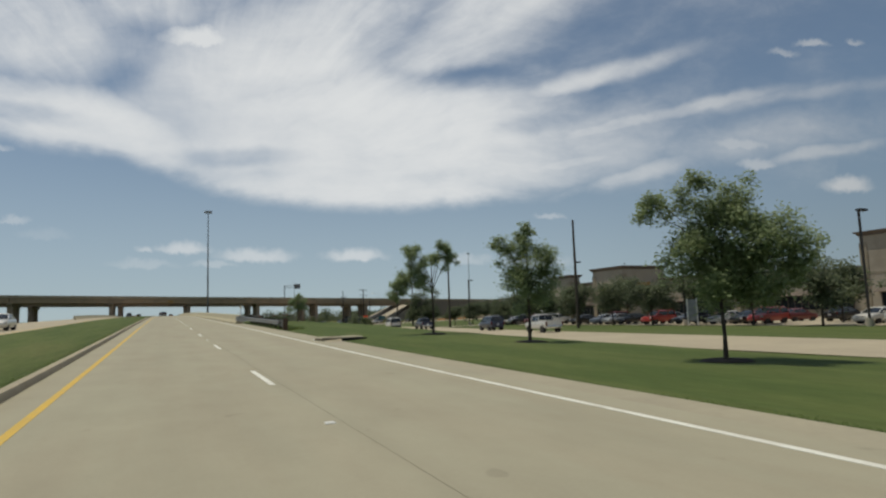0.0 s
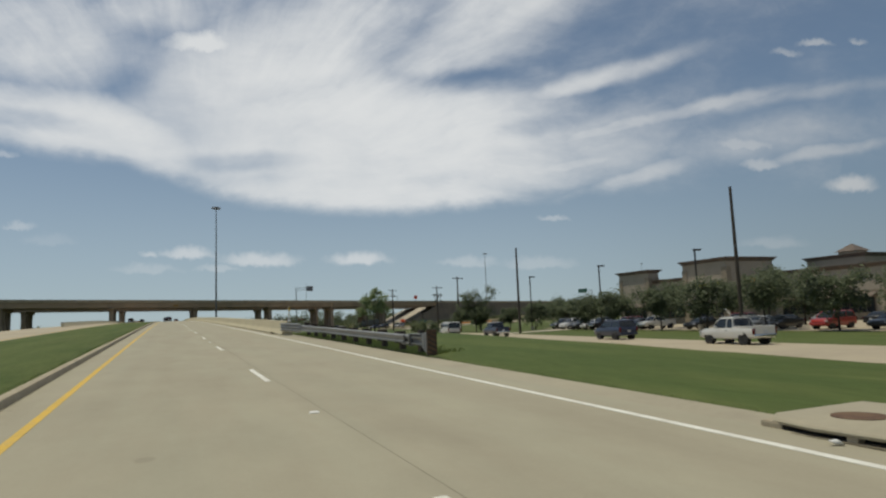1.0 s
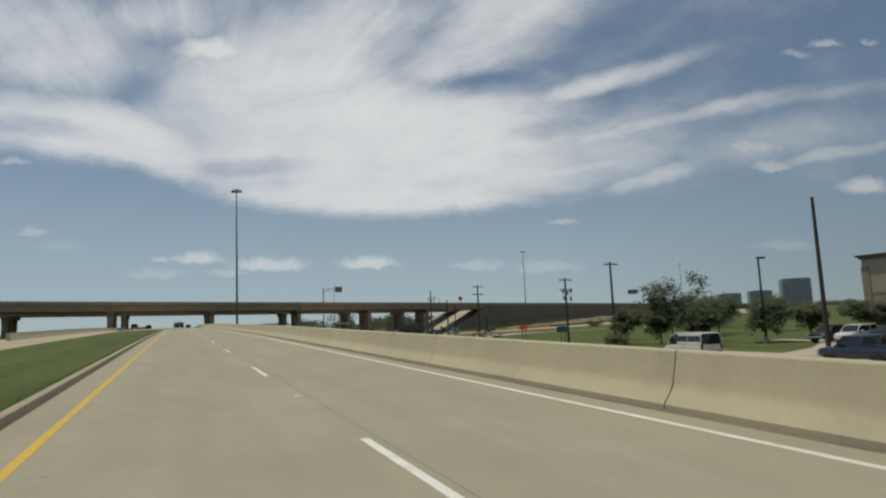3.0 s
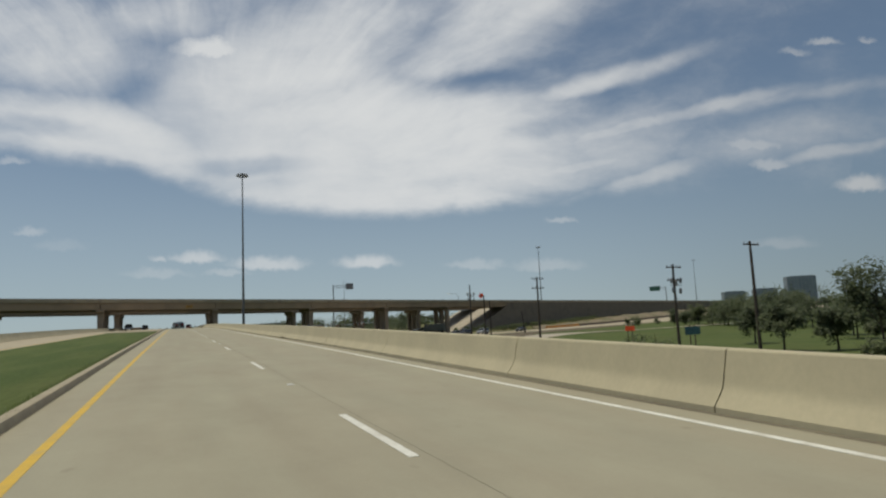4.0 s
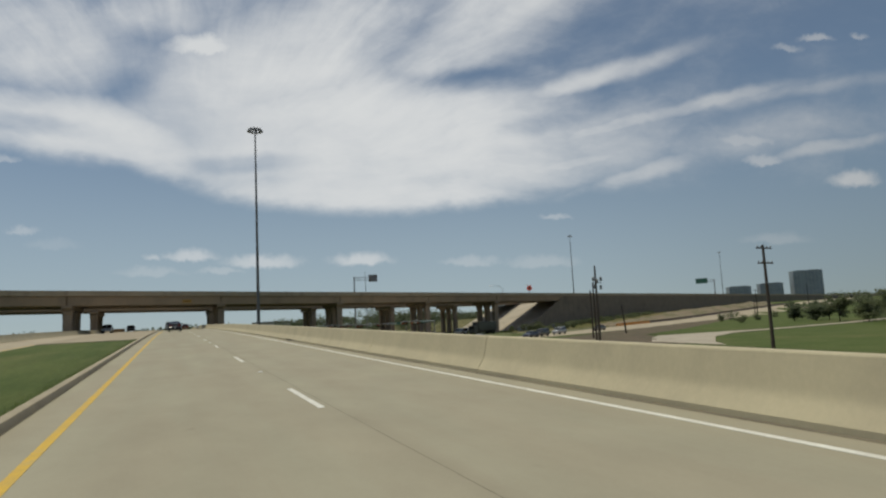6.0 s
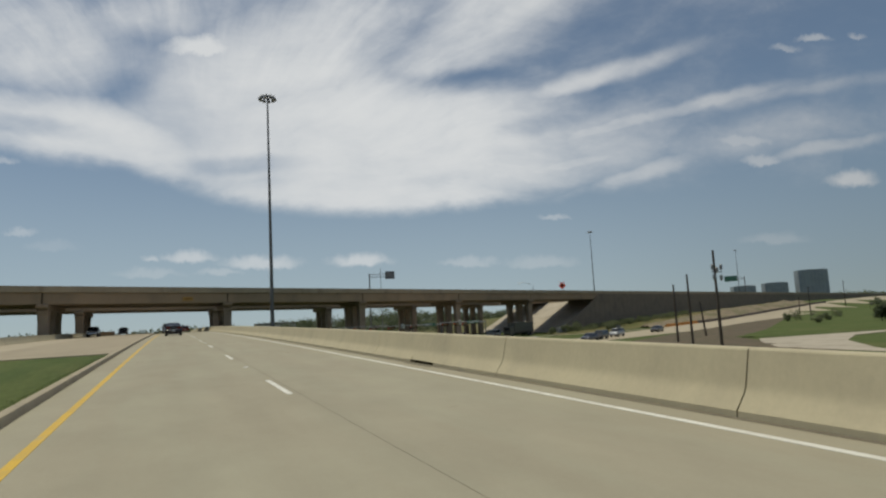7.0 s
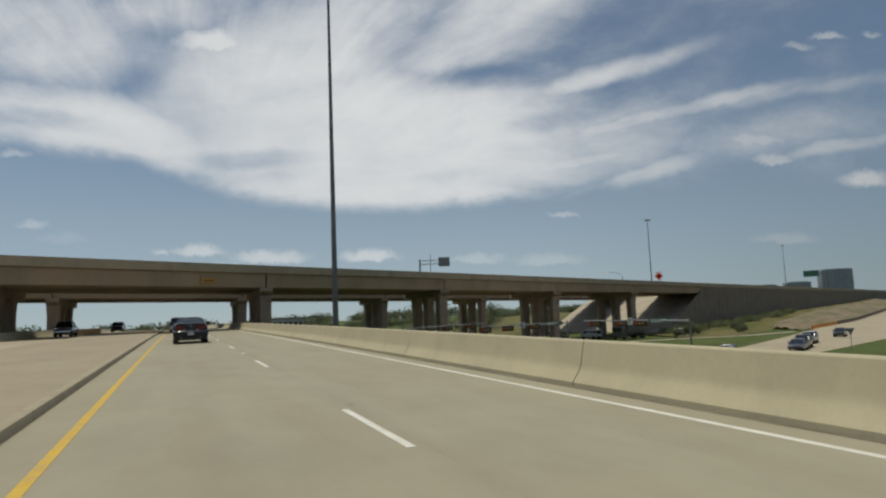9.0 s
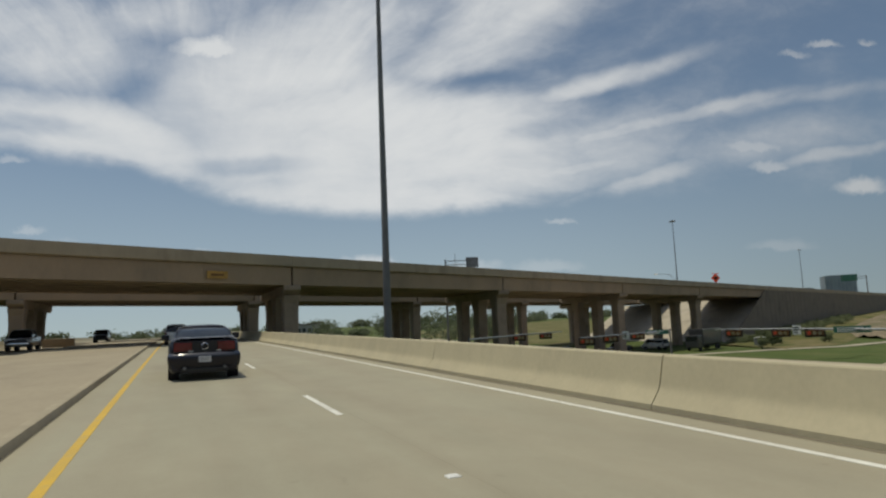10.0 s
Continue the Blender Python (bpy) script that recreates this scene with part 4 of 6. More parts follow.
# ================= guardrail, inlet and verge =================
def w_beam(y0, y1, x, zc, ridges, h, drift=0.0, rise=0.0):
    """A corrugated steel rail: ridged (x, z) section swept along the road."""
    ridge = ((0.0, 0.0), (-0.035, 0.06), (-0.068, 0.17), (-0.082, 0.31), (-0.078, 0.45), (-0.05, 0.60), (-0.018, 0.72), (0.0, 0.84)) if ridges > 2 else ((0.0, 0.0), (-0.07, 0.13), (-0.085, 0.34), (-0.055, 0.80), (-0.025, 1.36))
    step_ = h / ridges
    out = [(x + dx, zc + h / 2 - step_ * (i + f)) for i in range(ridges if ridges > 2 else 1) for dx, f in ridge]
    out += [(x, zc - h / 2)] if ridges > 2 else [(x - 0.025, zc - h * 0.22), (x - 0.08, zc - h * 0.31), (x - 0.085, zc - h * 0.42), (x - 0.01, zc - h / 2)]
    prof = out + [(px + 0.006, pz) for px, pz in out[::-1]]
    return extrude_profile(B(), prof, list(np.linspace(y0, y1, 8)), fx=lambda y: drift * (y - 58.0) if y > 58 else 0.0, fz=lambda y: zr(y) + rise * (y - y0) / (y1 - y0))


def w_beam_end():
    out = [(0.02, 0.65), (0.008, 0.64), (-0.06, 0.59), (-0.06, 0.55), (0.0, 0.49), (0.02, 0.46), (0.02, 0.44), (-0.06, 0.39), (-0.06, 0.35), (0.02, 0.31)]
    return extrude_profile(B(), out + [(px + 0.006, pz) for px, pz in out[::-1]], [0.6, 1.6, 2.6])


guardrail = thing("guardrail", Matrix(), "galvanised corrugated steel guardrail on timber posts", "guardrail")
part("rail", w_beam(45.6, 59.0, 4.98, 0.462, 2, 0.27, -0.083), RAILST, guardrail, smooth=50)
part("rail", w_beam(58.9, 61.4, 4.98, 0.455, 2, 0.33, -0.083, 0.02), RAILST, guardrail, smooth=50)
part("rail", w_beam(61.2, 65.6, 4.97, 0.465, 3, 0.50, -0.083), RAILST, guardrail, "broader three-ridged rail", smooth=50)
for y in np.arange(46.6, 62.6, 1.92):
    bm = B()
    box(bm, 5.15, 5.33, y - 0.1, y + 0.1, zr(y) - 0.3, zr(y) + 0.655 + 0.09 * ease(y, 59, 62), 0.012)
    post = part("post", bm, TIMBER, guardrail)
    part("block", box(B(), 4.99, 5.16, y - 0.09, y + 0.09, zr(y) + 0.28, zr(y) + 0.665 + 0.09 * ease(y, 59, 62), 0.01), TIMBER, post)
delineator = thing("delineator_post", pose(4.62, 64.5, zr(64.5) + 0.81), "slim white delineator post with a yellow reflective top", "road marker")
part("foot", loft(B(), [[(a * k, b * k, z) for a, b in ((-1, -1), (1, -1), (1, 1), (-1, 1))] for z, k in ((-0.005, 0.10), (0.03, 0.10), (0.07, 0.06), (0.12, 0.05))]), SIGNWHITE, delineator)
part("post", tube(B(), [(0, 0, 0.08), (0, 0, 0.83), (0, 0, 0.85)], [0.045, 0.045, 0.03], 10), SIGNWHITE, delineator, smooth=40)
part("reflector", tube(B(), [(0, 0, 0.60), (0, 0, 0.82)], 0.049, 10), YELLOW, delineator, "yellow reflective sleeve", smooth=40)
terminal = thing("guardrail_terminal", pose(5.02, 43.35, zr(43.4)), "steel impact terminal with striped end plate", "guardrail")
part("rail_end", w_beam_end(), RAILST, terminal, smooth=30)
part("slot_shelf", box(B(), -0.14, 0.02, 0.62, 1.75, 0.655, 0.68), RAILST, terminal)
part("slot_end", box(B(), -0.12, 0.02, 1.72, 1.76, 0.29, 0.67), RAILST, terminal)
part("head_box", loft(B(), [[(-0.13, 0.24, 0.12), (0.17, 0.24, 0.12), (0.17, 0.24, 0.70), (-0.13, 0.24, 0.70)], [(-0.12, 0.66, 0.28), (0.14, 0.66, 0.28), (0.14, 0.66, 0.70), (-0.12, 0.66, 0.70)]]), SIGNBACK, terminal, "grey steel impact head")
part("head_rib", box(B(), -0.145, -0.128, 0.40, 0.45, 0.20, 0.7), RAILST, terminal)
part("post", box(B(), 0.16, 0.34, 1.5, 1.7, -0.3, 0.76, 0.01), TIMBER, terminal)
plate = part("end_plate", box(B(), -0.14, 0.16, 0.14, 0.24, 0.05, 0.80, 0.01), BROWNBLACK, terminal, "end plate with brown and black slanting stripes")
for i in range(6):
    z = 0.14 + i * 0.14
    bm = B()
    loft(bm, [[(-0.125, d, min(0.78, z)), (-0.125, d, min(0.78, z + 0.075)), (0.145, d, max(0.08, min(0.78, z - 0.065))), (0.145, d, max(0.08, min(0.78, z - 0.14)))] for d in (0.136, 0.132)])
    part("stripe", bm, RUST, plate)

inlet = thing("storm_inlet", pose(0, 0, zr(31.2)), "raised concrete storm inlet with an iron cover", "storm drain")
Y0, Y1 = 29.9, 31.98
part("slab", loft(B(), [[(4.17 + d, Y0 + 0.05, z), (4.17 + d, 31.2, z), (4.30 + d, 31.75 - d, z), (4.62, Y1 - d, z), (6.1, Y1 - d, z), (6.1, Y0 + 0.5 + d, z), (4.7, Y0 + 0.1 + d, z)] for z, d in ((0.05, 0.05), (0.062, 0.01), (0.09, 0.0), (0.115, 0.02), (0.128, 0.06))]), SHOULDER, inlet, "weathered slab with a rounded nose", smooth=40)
# solid block, its blackness painted in place of the shade under the slab
part("mouth", box(B(), 4.30, 6.2, Y0 + 0.25, 31.7, -0.25, 0.053), SHADOWGAP, inlet, "near-black block for the shade in the inlet mouth")
part("divider", box(B(), 4.2, 4.4, 30.72, 30.84, -0.2, 0.06, 0.015), KERB, inlet)
part("cover", tube(B(), [(5.0, 31.22, 0.12), (5.0, 31.22, 0.138)], 0.28, 20), RUST, inlet, "round rusty iron cover")
part("end_block", box(B(), 4.28, 4.9, 31.62, 31.9, -0.1, 0.09, 0.03), KERB, inlet)
part("end_block", loft(B(), [[(4.17, Y0 + 0.3, -0.2), (5.05, Y0 + 0.4, -0.2), (5.05, Y0 + 0.4, 0.10), (4.17, Y0 + 0.3, 0.06)], [(4.3, Y0 - 0.15, -0.2), (5.0, Y0 - 0.1, -0.2), (5.0, Y0 - 0.1, -0.02), (4.3, Y0 - 0.15, -0.05)]]), KERB, inlet, "sloping concrete apron at the slab's end")
part("sill", box(B(), 4.16, 4.34, Y0 + 0.25, 31.75, -0.06, 0.006, 0.004), GRIT, inlet, "dirty sill before the mouth")
litter = thing("litter", pose(4.1, 30.8, zr(30.8) - 0.005, 0, 0, 70) @ Matrix.Scale(0.65, 4), "crushed white plastic cup in the inlet mouth", "litter")
part("cup", loft(B(), [[(r * math.cos(a), 0.07 * math.sin(a) * 0.8 + 0.05 + y, 0.06 + r * math.sin(a) * 0.8) for a in [2 * math.pi * q / 12 for q in range(12)]] for y, r in ((0.0, 0.055), (0.06, 0.05), (0.13, 0.04))]), SIGNWHITE, litter, smooth=40)

# grass tufts along the kerb, the verge's edge and under the rail
def tufts(name, places, size, label):
    vs, fs = [], []
    rng = random.Random(9)
    for x, y, z in places:
        for _ in range(5):
            a, h, w = rng.uniform(0, 6.28), size * rng.uniform(0.5, 1.3), size * 0.16
            px, py = x + rng.uniform(-0.08, 0.08), y + rng.uniform(-0.08, 0.08)
            c, s_ = math.cos(a), math.sin(a)
            lx, ly = rng.uniform(-0.5, 0.5) * h, rng.uniform(-0.5, 0.5) * h
            i = len(vs)
            vs += [(px - c * w, py - s_ * w, z), (px + c * w, py + s_ * w, z), (px + lx, py + ly, z + h)]
            fs.append((i, i + 1, i + 2))
    me = bpy.data.meshes.new(name)
    me.from_pydata(vs, [], fs)
    me.materials.append(BLADES)
    tagged(new(name, me), label, "grass", kind="stuff")


rng = random.Random(3)
tufts("verge_grass", [(5.0 + 0.06 * math.sin(y * 0.9) + abs(rng.gauss(0, 0.12)), y, zr(y) - 0.02) for y in np.arange(2, 63, 0.04)], 0.03, "ragged grass edge spilling over the pavement")
tufts("rail_grass", [(x, y, ground(x, y)) for x, y in [(5.06 + abs(rng.gauss(0, 0.45)), rng.uniform(44.5, 65)) for _ in range(12000)]], 0.095, "uncut long grass under the guardrail")
tufts("median_grass", [(-4.58 - abs(rng.gauss(0, 0.1)), y, ground(-4.9, y) + 0.02) for y in np.arange(4, 195, 0.1)], 0.045, "grass growing over the kerb's edge")

# ================= trees =================
def leaves(pts, size, rng):
    vs, fs = [], []
    for p in pts:
        a = Vector((rng.gauss(0, 1), rng.gauss(0, 1), rng.gauss(0, 0.7))).normalized()
        b = a.orthogonal().normalized()
        s_ = size * rng.uniform(0.6, 1.3)
        a, b = a * s_, b * s_ * 0.5
        i = len(vs)
        vs += [p - a, p - b * 0.9, p + a, p + b]
        fs.append((i, i + 1, i + 2, i + 3))
    return vs, fs


def tree(x, y, h, clumps, count, size, leaf, seed, label, trunk_h=None, trunk_r=0.06, z=None, mulch=False, name="tree", group=""):
    """clumps: (dx, dy, height, radius) of each mass of foliage."""
    rng = random.Random(seed)
    z0 = ground(x, y) if z is None else z
    t = thing(name, pose(x, y, z0 - 0.05), label, "tree", group=group)
    trunk_h = trunk_h or h * 0.3
    bm = B()
    top = Vector((rng.uniform(-0.1, 0.1) * h * 0.4, rng.uniform(-0.1, 0.1) * h * 0.4, h * 0.8))
    tube(bm, [(0, 0, 0), (0.02, 0.0, trunk_h * 0.5), (top.x * 0.3, top.y * 0.3, trunk_h), (top.x * 0.7, top.y * 0.7, h * 0.55), top], [trunk_r * 1.4, trunk_r, trunk_r * 0.9, trunk_r * 0.55, trunk_r * 0.15], 8)
    for cx, cy, cz, cr in clumps:
        s0 = Vector((top.x * 0.3, top.y * 0.3, trunk_h)).lerp(top, rng.uniform(0.0, 0.45))
        e0 = Vector((cx, cy, cz))
        mid = s0.lerp(e0, 0.5) + Vector((0, 0, 0.06 * h))
        tube(bm, [s0, mid, e0], [trunk_r * 0.45, trunk_r * 0.28, trunk_r * 0.08], 5)
    part("trunk", bm, BARK, t, smooth=50)
    pts = []
    vol = sum(c[3] ** 2 for c in clumps)
    for cx, cy, cz, cr in clumps:
        subs = [Vector((rng.gauss(0, 1), rng.gauss(0, 1), rng.gauss(0, 0.8))).normalized() * cr * rng.uniform(0.35, 1.0) for _ in range(9)]
        for _ in range(int(count * cr * cr / vol)):
            s_ = rng.choice(subs)
            pts.append(Vector((cx, cy, cz)) + s_ + Vector((rng.gauss(0, 1), rng.gauss(0, 1), rng.gauss(0, 0.8))) * cr * 0.24)
    vs, fs = leaves(pts, size, rng)
    me = bpy.data.meshes.new("crown")
    me.from_pydata(vs, [], fs)
    me.materials.append(leaf)
    c = new("crown", me)
    c.parent = t
    if mulch:
        bm = B()
        n = 18
        rr = [0.58 * rng.uniform(0.85, 1.1) for _ in range(n)]
        loft(bm, [[(r * k * math.cos(6.283 * i / n), r * k * math.sin(6.283 * i / n), hh) for i, r in enumerate(rr)] for k, hh in ((1.05, -0.05), (1.0, 0.03), (0.7, 0.07), (0.2, 0.09))])
        ms = part("mulch_ring", bm, MULCH, smooth=50)
        ms.matrix_basis = pose(x, y, z0 - 0.02)
        tagged(ms, "dark mulch ring round a young tree", "mulch", "mulch rings")
    return t


def crown(rng, n, cx, cz, rx, rz, r):
    return [(cx + rng.uniform(-1, 1) * rx, rng.uniform(-1, 1) * rx, cz + rng.uniform(-1, 1) * rz, r * rng.uniform(0.7, 1.2)) for _ in range(n)]


R3 = random.Random(21)
ROW = "young trees along the verge"
tree(9.35, 13.7, 4.3, [(-0.9, 0.6, 3.55, 0.5), (-0.3, 0.0, 3.85, 0.5), (0.4, -0.3, 3.75, 0.5), (-1.25, 0.8, 3.45, 0.35), (0.0, 0, 3.2, 0.75), (0.6, -0.6, 2.95, 0.7), (1.1, -0.8, 2.65, 0.6), (1.5, -1.0, 2.4, 0.45), (-0.5, 0.4, 2.5, 0.7), (0.3, -0.1, 2.3, 0.8), (0.9, -0.4, 2.1, 0.6), (1.4, -0.7, 1.95, 0.45), (0.0, 0.1, 1.75, 0.7), (0.7, -0.4, 1.7, 0.6), (0.3, -0.2, 2.75, 0.8), (-0.2, 0.2, 2.1, 0.7)],
     32000, 0.05, LEAF, 5, "young broad-leaved tree with a wide crown on the verge", 1.2, 0.042, mulch=True, group=ROW)
tree(9.7, 22.4, 4.8, [(0.0, 0, 4.15, 0.25), (0.1, 0, 3.8, 0.33), (0.0, 0, 3.4, 0.5), (-0.9, 0.4, 3.5, 0.4), (-0.6, 0.3, 3.0, 0.5), (0.7, -0.3, 3.1, 0.5), (0.0, 0, 2.7, 0.75), (-0.3, 0.2, 2.1, 0.7), (0.45, -0.2, 2.2, 0.7), (0.1, 0, 1.7, 0.65)],
     16000, 0.05, LEAF, 6, "young tree with a pointed top on the verge", 1.3, 0.05, mulch=True, group=ROW)
tree(9.5, 30.5, 4.6, [(-0.9, 0.3, 3.9, 0.5), (-0.6, 0.3, 3.3, 0.55), (-0.9, 0.5, 2.7, 0.5), (-1.3, 0.5, 2.3, 0.5), (0.6, -0.2, 4.0, 0.45), (0.3, -0.2, 3.5, 0.5), (0.9, -0.3, 3.5, 0.35), (-0.4, 0.2, 2.4, 0.5), (-1.6, 0.6, 1.9, 0.35)],
     15000, 0.05, LEAF, 7, "young forked tree with two leafy tufts on the verge", 2.0, 0.05, mulch=True, group=ROW)
tree(9.8, 64.4, 2.8, [(0, 0, 2.25, 0.4), (-0.45, 0.2, 1.9, 0.45), (0.45, -0.15, 1.95, 0.45), (0.15, 0, 2.5, 0.3), (0, 0, 1.55, 0.5), (-0.65, 0.3, 1.35, 0.4), (0.6, -0.2, 1.5, 0.4)], 7000, 0.045, LEAF, 8, "small light green tree beyond the guardrail", 0.8, 0.04, group=ROW)

OAKS = [(58, 124, 5.2, 2.6), (55.8, 106, 5.8, 2.9), (55.0, 97.5, 6.2, 3.3), (54.8, 89, 5.8, 3.0), (54.2, 81, 6.4, 3.3), (53.8, 73, 6.4, 3.4), (53.4, 65, 6.2, 3.2), (54.4, 58.8, 6.0, 3.1), (52.4, 49.4, 6.2, 3.2), (50.9, 41, 6.6, 3.4), (51, 33, 6.2, 3.2), (51, 25, 6.6, 3.3), (60, 22, 6.6, 3.4), (60, 62, 6.6, 3.4), (60.5, 78, 6.6, 3.4), (61, 94, 6.6, 3.4), (59.5, 45, 6.6, 3.4), (68, 90, 6.4, 3.3), (69, 80, 6.4, 3.4), (70, 66, 6.4, 3.4),
        (60, 150, 5.0, 2.4), (58, 133, 4.6, 2.4), (65, 124, 5.0, 2.6), (70, 121, 5.0, 2.6), (66, 113, 5.2, 2.6), (50, 138, 4.8, 2.3), (52.5, 134.5, 4.8, 2.3), (48, 127.5, 8.0, 3.2), (72, 146, 6, 3.4), (80, 152, 6.5, 3.6), (90, 150, 6.5, 3.6)]
for i, (x, y, h, w) in enumerate(OAKS):
    r = random.Random(100 + i)
    tree(x, y, h, crown(r, 12, 0, h * 0.6, w * 0.55, h * 0.21, w * 0.44), 4600, 0.17, OAK, 200 + i, "dark evergreen tree with a round dense crown" if h < 7 else "tall spreading tree with loose foliage", h * 0.28, 0.09, group="parking lot trees")
# shrub by the frontage road
SHR = [(25.7, 127.3, 3.6, 1.5), (21.2, 84.4, 3.0, 1.5), (22.5, 87, 2.6, 1.3), (33, 118, 2.4, 1.4), (30, 205, 2.2, 1.2), (96, 308, 2.6, 1.2), (99, 310, 2.2, 1.0), (90, 305, 2.4, 1.1), (104, 314, 2.6, 1.3), (110, 322, 3, 1.5), (146, 280, 3.0, 1.5), (152, 282, 3.4, 1.7), (136, 264, 3.0, 1.4), (139, 265.5, 2.6, 1.2), (156, 276, 3.2, 1.5), (180, 290, 4.0, 2.4), (112, 309, 2.2, 1.3), (117, 313, 2.4, 1.5), (124, 322, 2.6, 1.6), (131, 328, 2.4, 1.6), (139, 334, 2.6, 1.7), (147, 338, 2.2, 1.6)]
for i, (x, y, h, w) in enumerate(SHR):
    r = random.Random(300 + i)
    tree(x, y, h, crown(r, 7, 0, h * 0.5, w * 0.6, h * 0.28, w * 0.5), 1500, 0.12, SHRUB, 400 + i, "loose olive green roadside shrub", h * 0.12, 0.04, name="shrub", group="roadside shrubs")


def woods(name, label, spots, size, mat, seed, dense=60):
    """A far belt of trees as one mass of leaf clumps."""
    rng = random.Random(seed)
    pts = []
    for x, y, h, w in spots:
        for _ in range(10):
            c = Vector((x + rng.uniform(-w, w), y + rng.uniform(-w, w), ground(x, y) + h * rng.uniform(0.15, 0.85)))
            for _ in range(dense):
                pts.append(c + Vector((rng.gauss(0, 1), rng.gauss(0, 1), rng.gauss(0, 0.7))) * w * 0.33)
    vs, fs = leaves(pts, size, rng)
    me = bpy.data.meshes.new(name)
    me.from_pydata(vs, [], fs)
    me.materials.append(mat)
    tagged(new(name, me), label, "trees", kind="stuff")


r = random.Random(77)
GROVE = [(142, 252), (138, 244), (134, 237), (131, 229), (127, 222), (123, 214), (119, 207), (114, 200), (109, 193), (104, 186), (99, 179)]
for i, (gx, gy) in enumerate(GROVE):
    rg = random.Random(900 + i)
    h = 4.6 + 3.4 * ease(i, 0, 6) + rg.uniform(-0.9, 1.1)
    for dx in (0, 7.5):
        x, y = gx + 3 + dx + rg.uniform(-1.5, 1.5), gy + 1.2 + rg.uniform(-2.5, 2.5)
        w = h * rg.uniform(0.48, 0.62)
        tree(x, y, h + dx * 0.1, crown(rg, 15, 0, h * 0.50, w * 0.62, h * 0.30, w * 0.40), 3800, 0.20, rg.choice((OAK, OAK, SHRUB)), 950 + i, "dense dark field tree in a belt", h * 0.15, 0.10, group="field trees")
woods("wall_scrub", "low brown green weeds along the foot of the wall", [(104 + 1.9 * i + r.uniform(-1, 1), by(104 + 1.9 * i) - r.uniform(1.5, 7), r.uniform(0.9, 1.9), r.uniform(0.9, 1.5)) for i in range(46)], 0.2, SHRUB, 6, 40)
woods("far_grove", "dark tree clumps behind the bridges", [(75, 412, 12, 5.5), (84, 415, 11, 5), (100, 425, 11, 5), (66, 440, 10, 5), (52, 470, 9, 5), (112, 440, 11, 5), (125, 460, 11, 6)], 0.45, OAK, 2, 130)
woods("horizon_woods", "low hazy tree line on the horizon", [(-250 + i * 14 + r.uniform(-5, 5), 690 + r.uniform(-40, 60), r.uniform(2.5, 4.6), r.uniform(5, 8)) for i in range(66)], 0.8, OAK, 3, 110)
woods("distant_woods", "thin tree line far off", [(-900 + i * 40 + r.uniform(-15, 15), 1500 + r.uniform(-100, 100), r.uniform(8, 14), r.uniform(14, 22)) for i in range(90)], 3.0, OAK, 4)

# ================= shops, towers =================
def shop_block(x0, x1, y0, y1, top, label, tower=False):
    z0 = PLAIN
    b = thing("shop_building", pose(x0, y0, z0), label, "building", group="shops")
    h = top - z0
    w, d = y1 - y0, x1 - x0
    part("wall", box(B(), 0, d, 0, w, -0.3, h - 0.55), STUCCO, b)
    part("stone_base", box(B(), -0.12, d + 0.12, -0.12, w + 0.12, -0.3, 1.1), STONE, b)
    for px, py in ((-0.1, -0.1), (-0.1, w - 0.9), (d - 0.9, -0.1)):
        part("corner_pier", box(B(), px, px + 1.0, py, py + 1.0, 1.1, h - 1.5), STONE, b)
    part("band", box(B(), -0.06, d + 0.06, -0.06, w + 0.06, h * 0.5, h * 0.5 + 0.25), STONE, b)
    bm = B()
    loft(bm, [[(-e, -e, z), (d + e, -e, z), (d + e, w + e, z), (-e, w + e, z)] for z, e in ((h - 0.6, 0.05), (h - 0.5, 0.2), (h - 0.35, 0.22), (h - 0.15, 0.5), (h - 0.02, 0.55), (h, 0.5))])
    part("cornice", bm, CORNICE, b)
    if tower:
        q = [(d * 0.5 - e, w * 0.5 - e, w * 0.5 + e, d * 0.5 + e) for e in (1.5, 1.9, 1.2, 0.1)]
        part("lantern", box(B(), q[0][0], q[0][3], q[0][1], q[0][2], h - 0.2, h + 0.7), STUCCO, b)
        bm = B()
        loft(bm, [[(x0_, y0_, z), (x1_, y0_, z), (x1_, y1_, z), (x0_, y1_, z)] for (x0_, y0_, y1_, x1_), z in zip(q[1:], (h + 0.7, h + 1.2, h + 2.0))])
        part("pyramid_roof", bm, CORNICE, b)
    sf = part("shopfront", box(B(), -0.08, 0.2, w * 0.12, w * 0.88, 0.2, 3.2), WINDOW, b, "dark glazed shopfront")
    n = max(3, int(w / 1.5))
    for i in range(n + 1):
        y = w * 0.12 + w * 0.76 * i / n
        part("mullion", box(B(), -0.12, -0.05, y - 0.05, y + 0.05, 0.2, 3.2), CORNICE, sf)
    part("awning", loft(B(), [[(-1.2, w * 0.1, 3.3), (0, w * 0.1, 3.3), (0, w * 0.1, 3.9)], [(-1.2, w * 0.9, 3.3), (0, w * 0.9, 3.3), (0, w * 0.9, 3.9)]]), CORNICE, b)
    return b


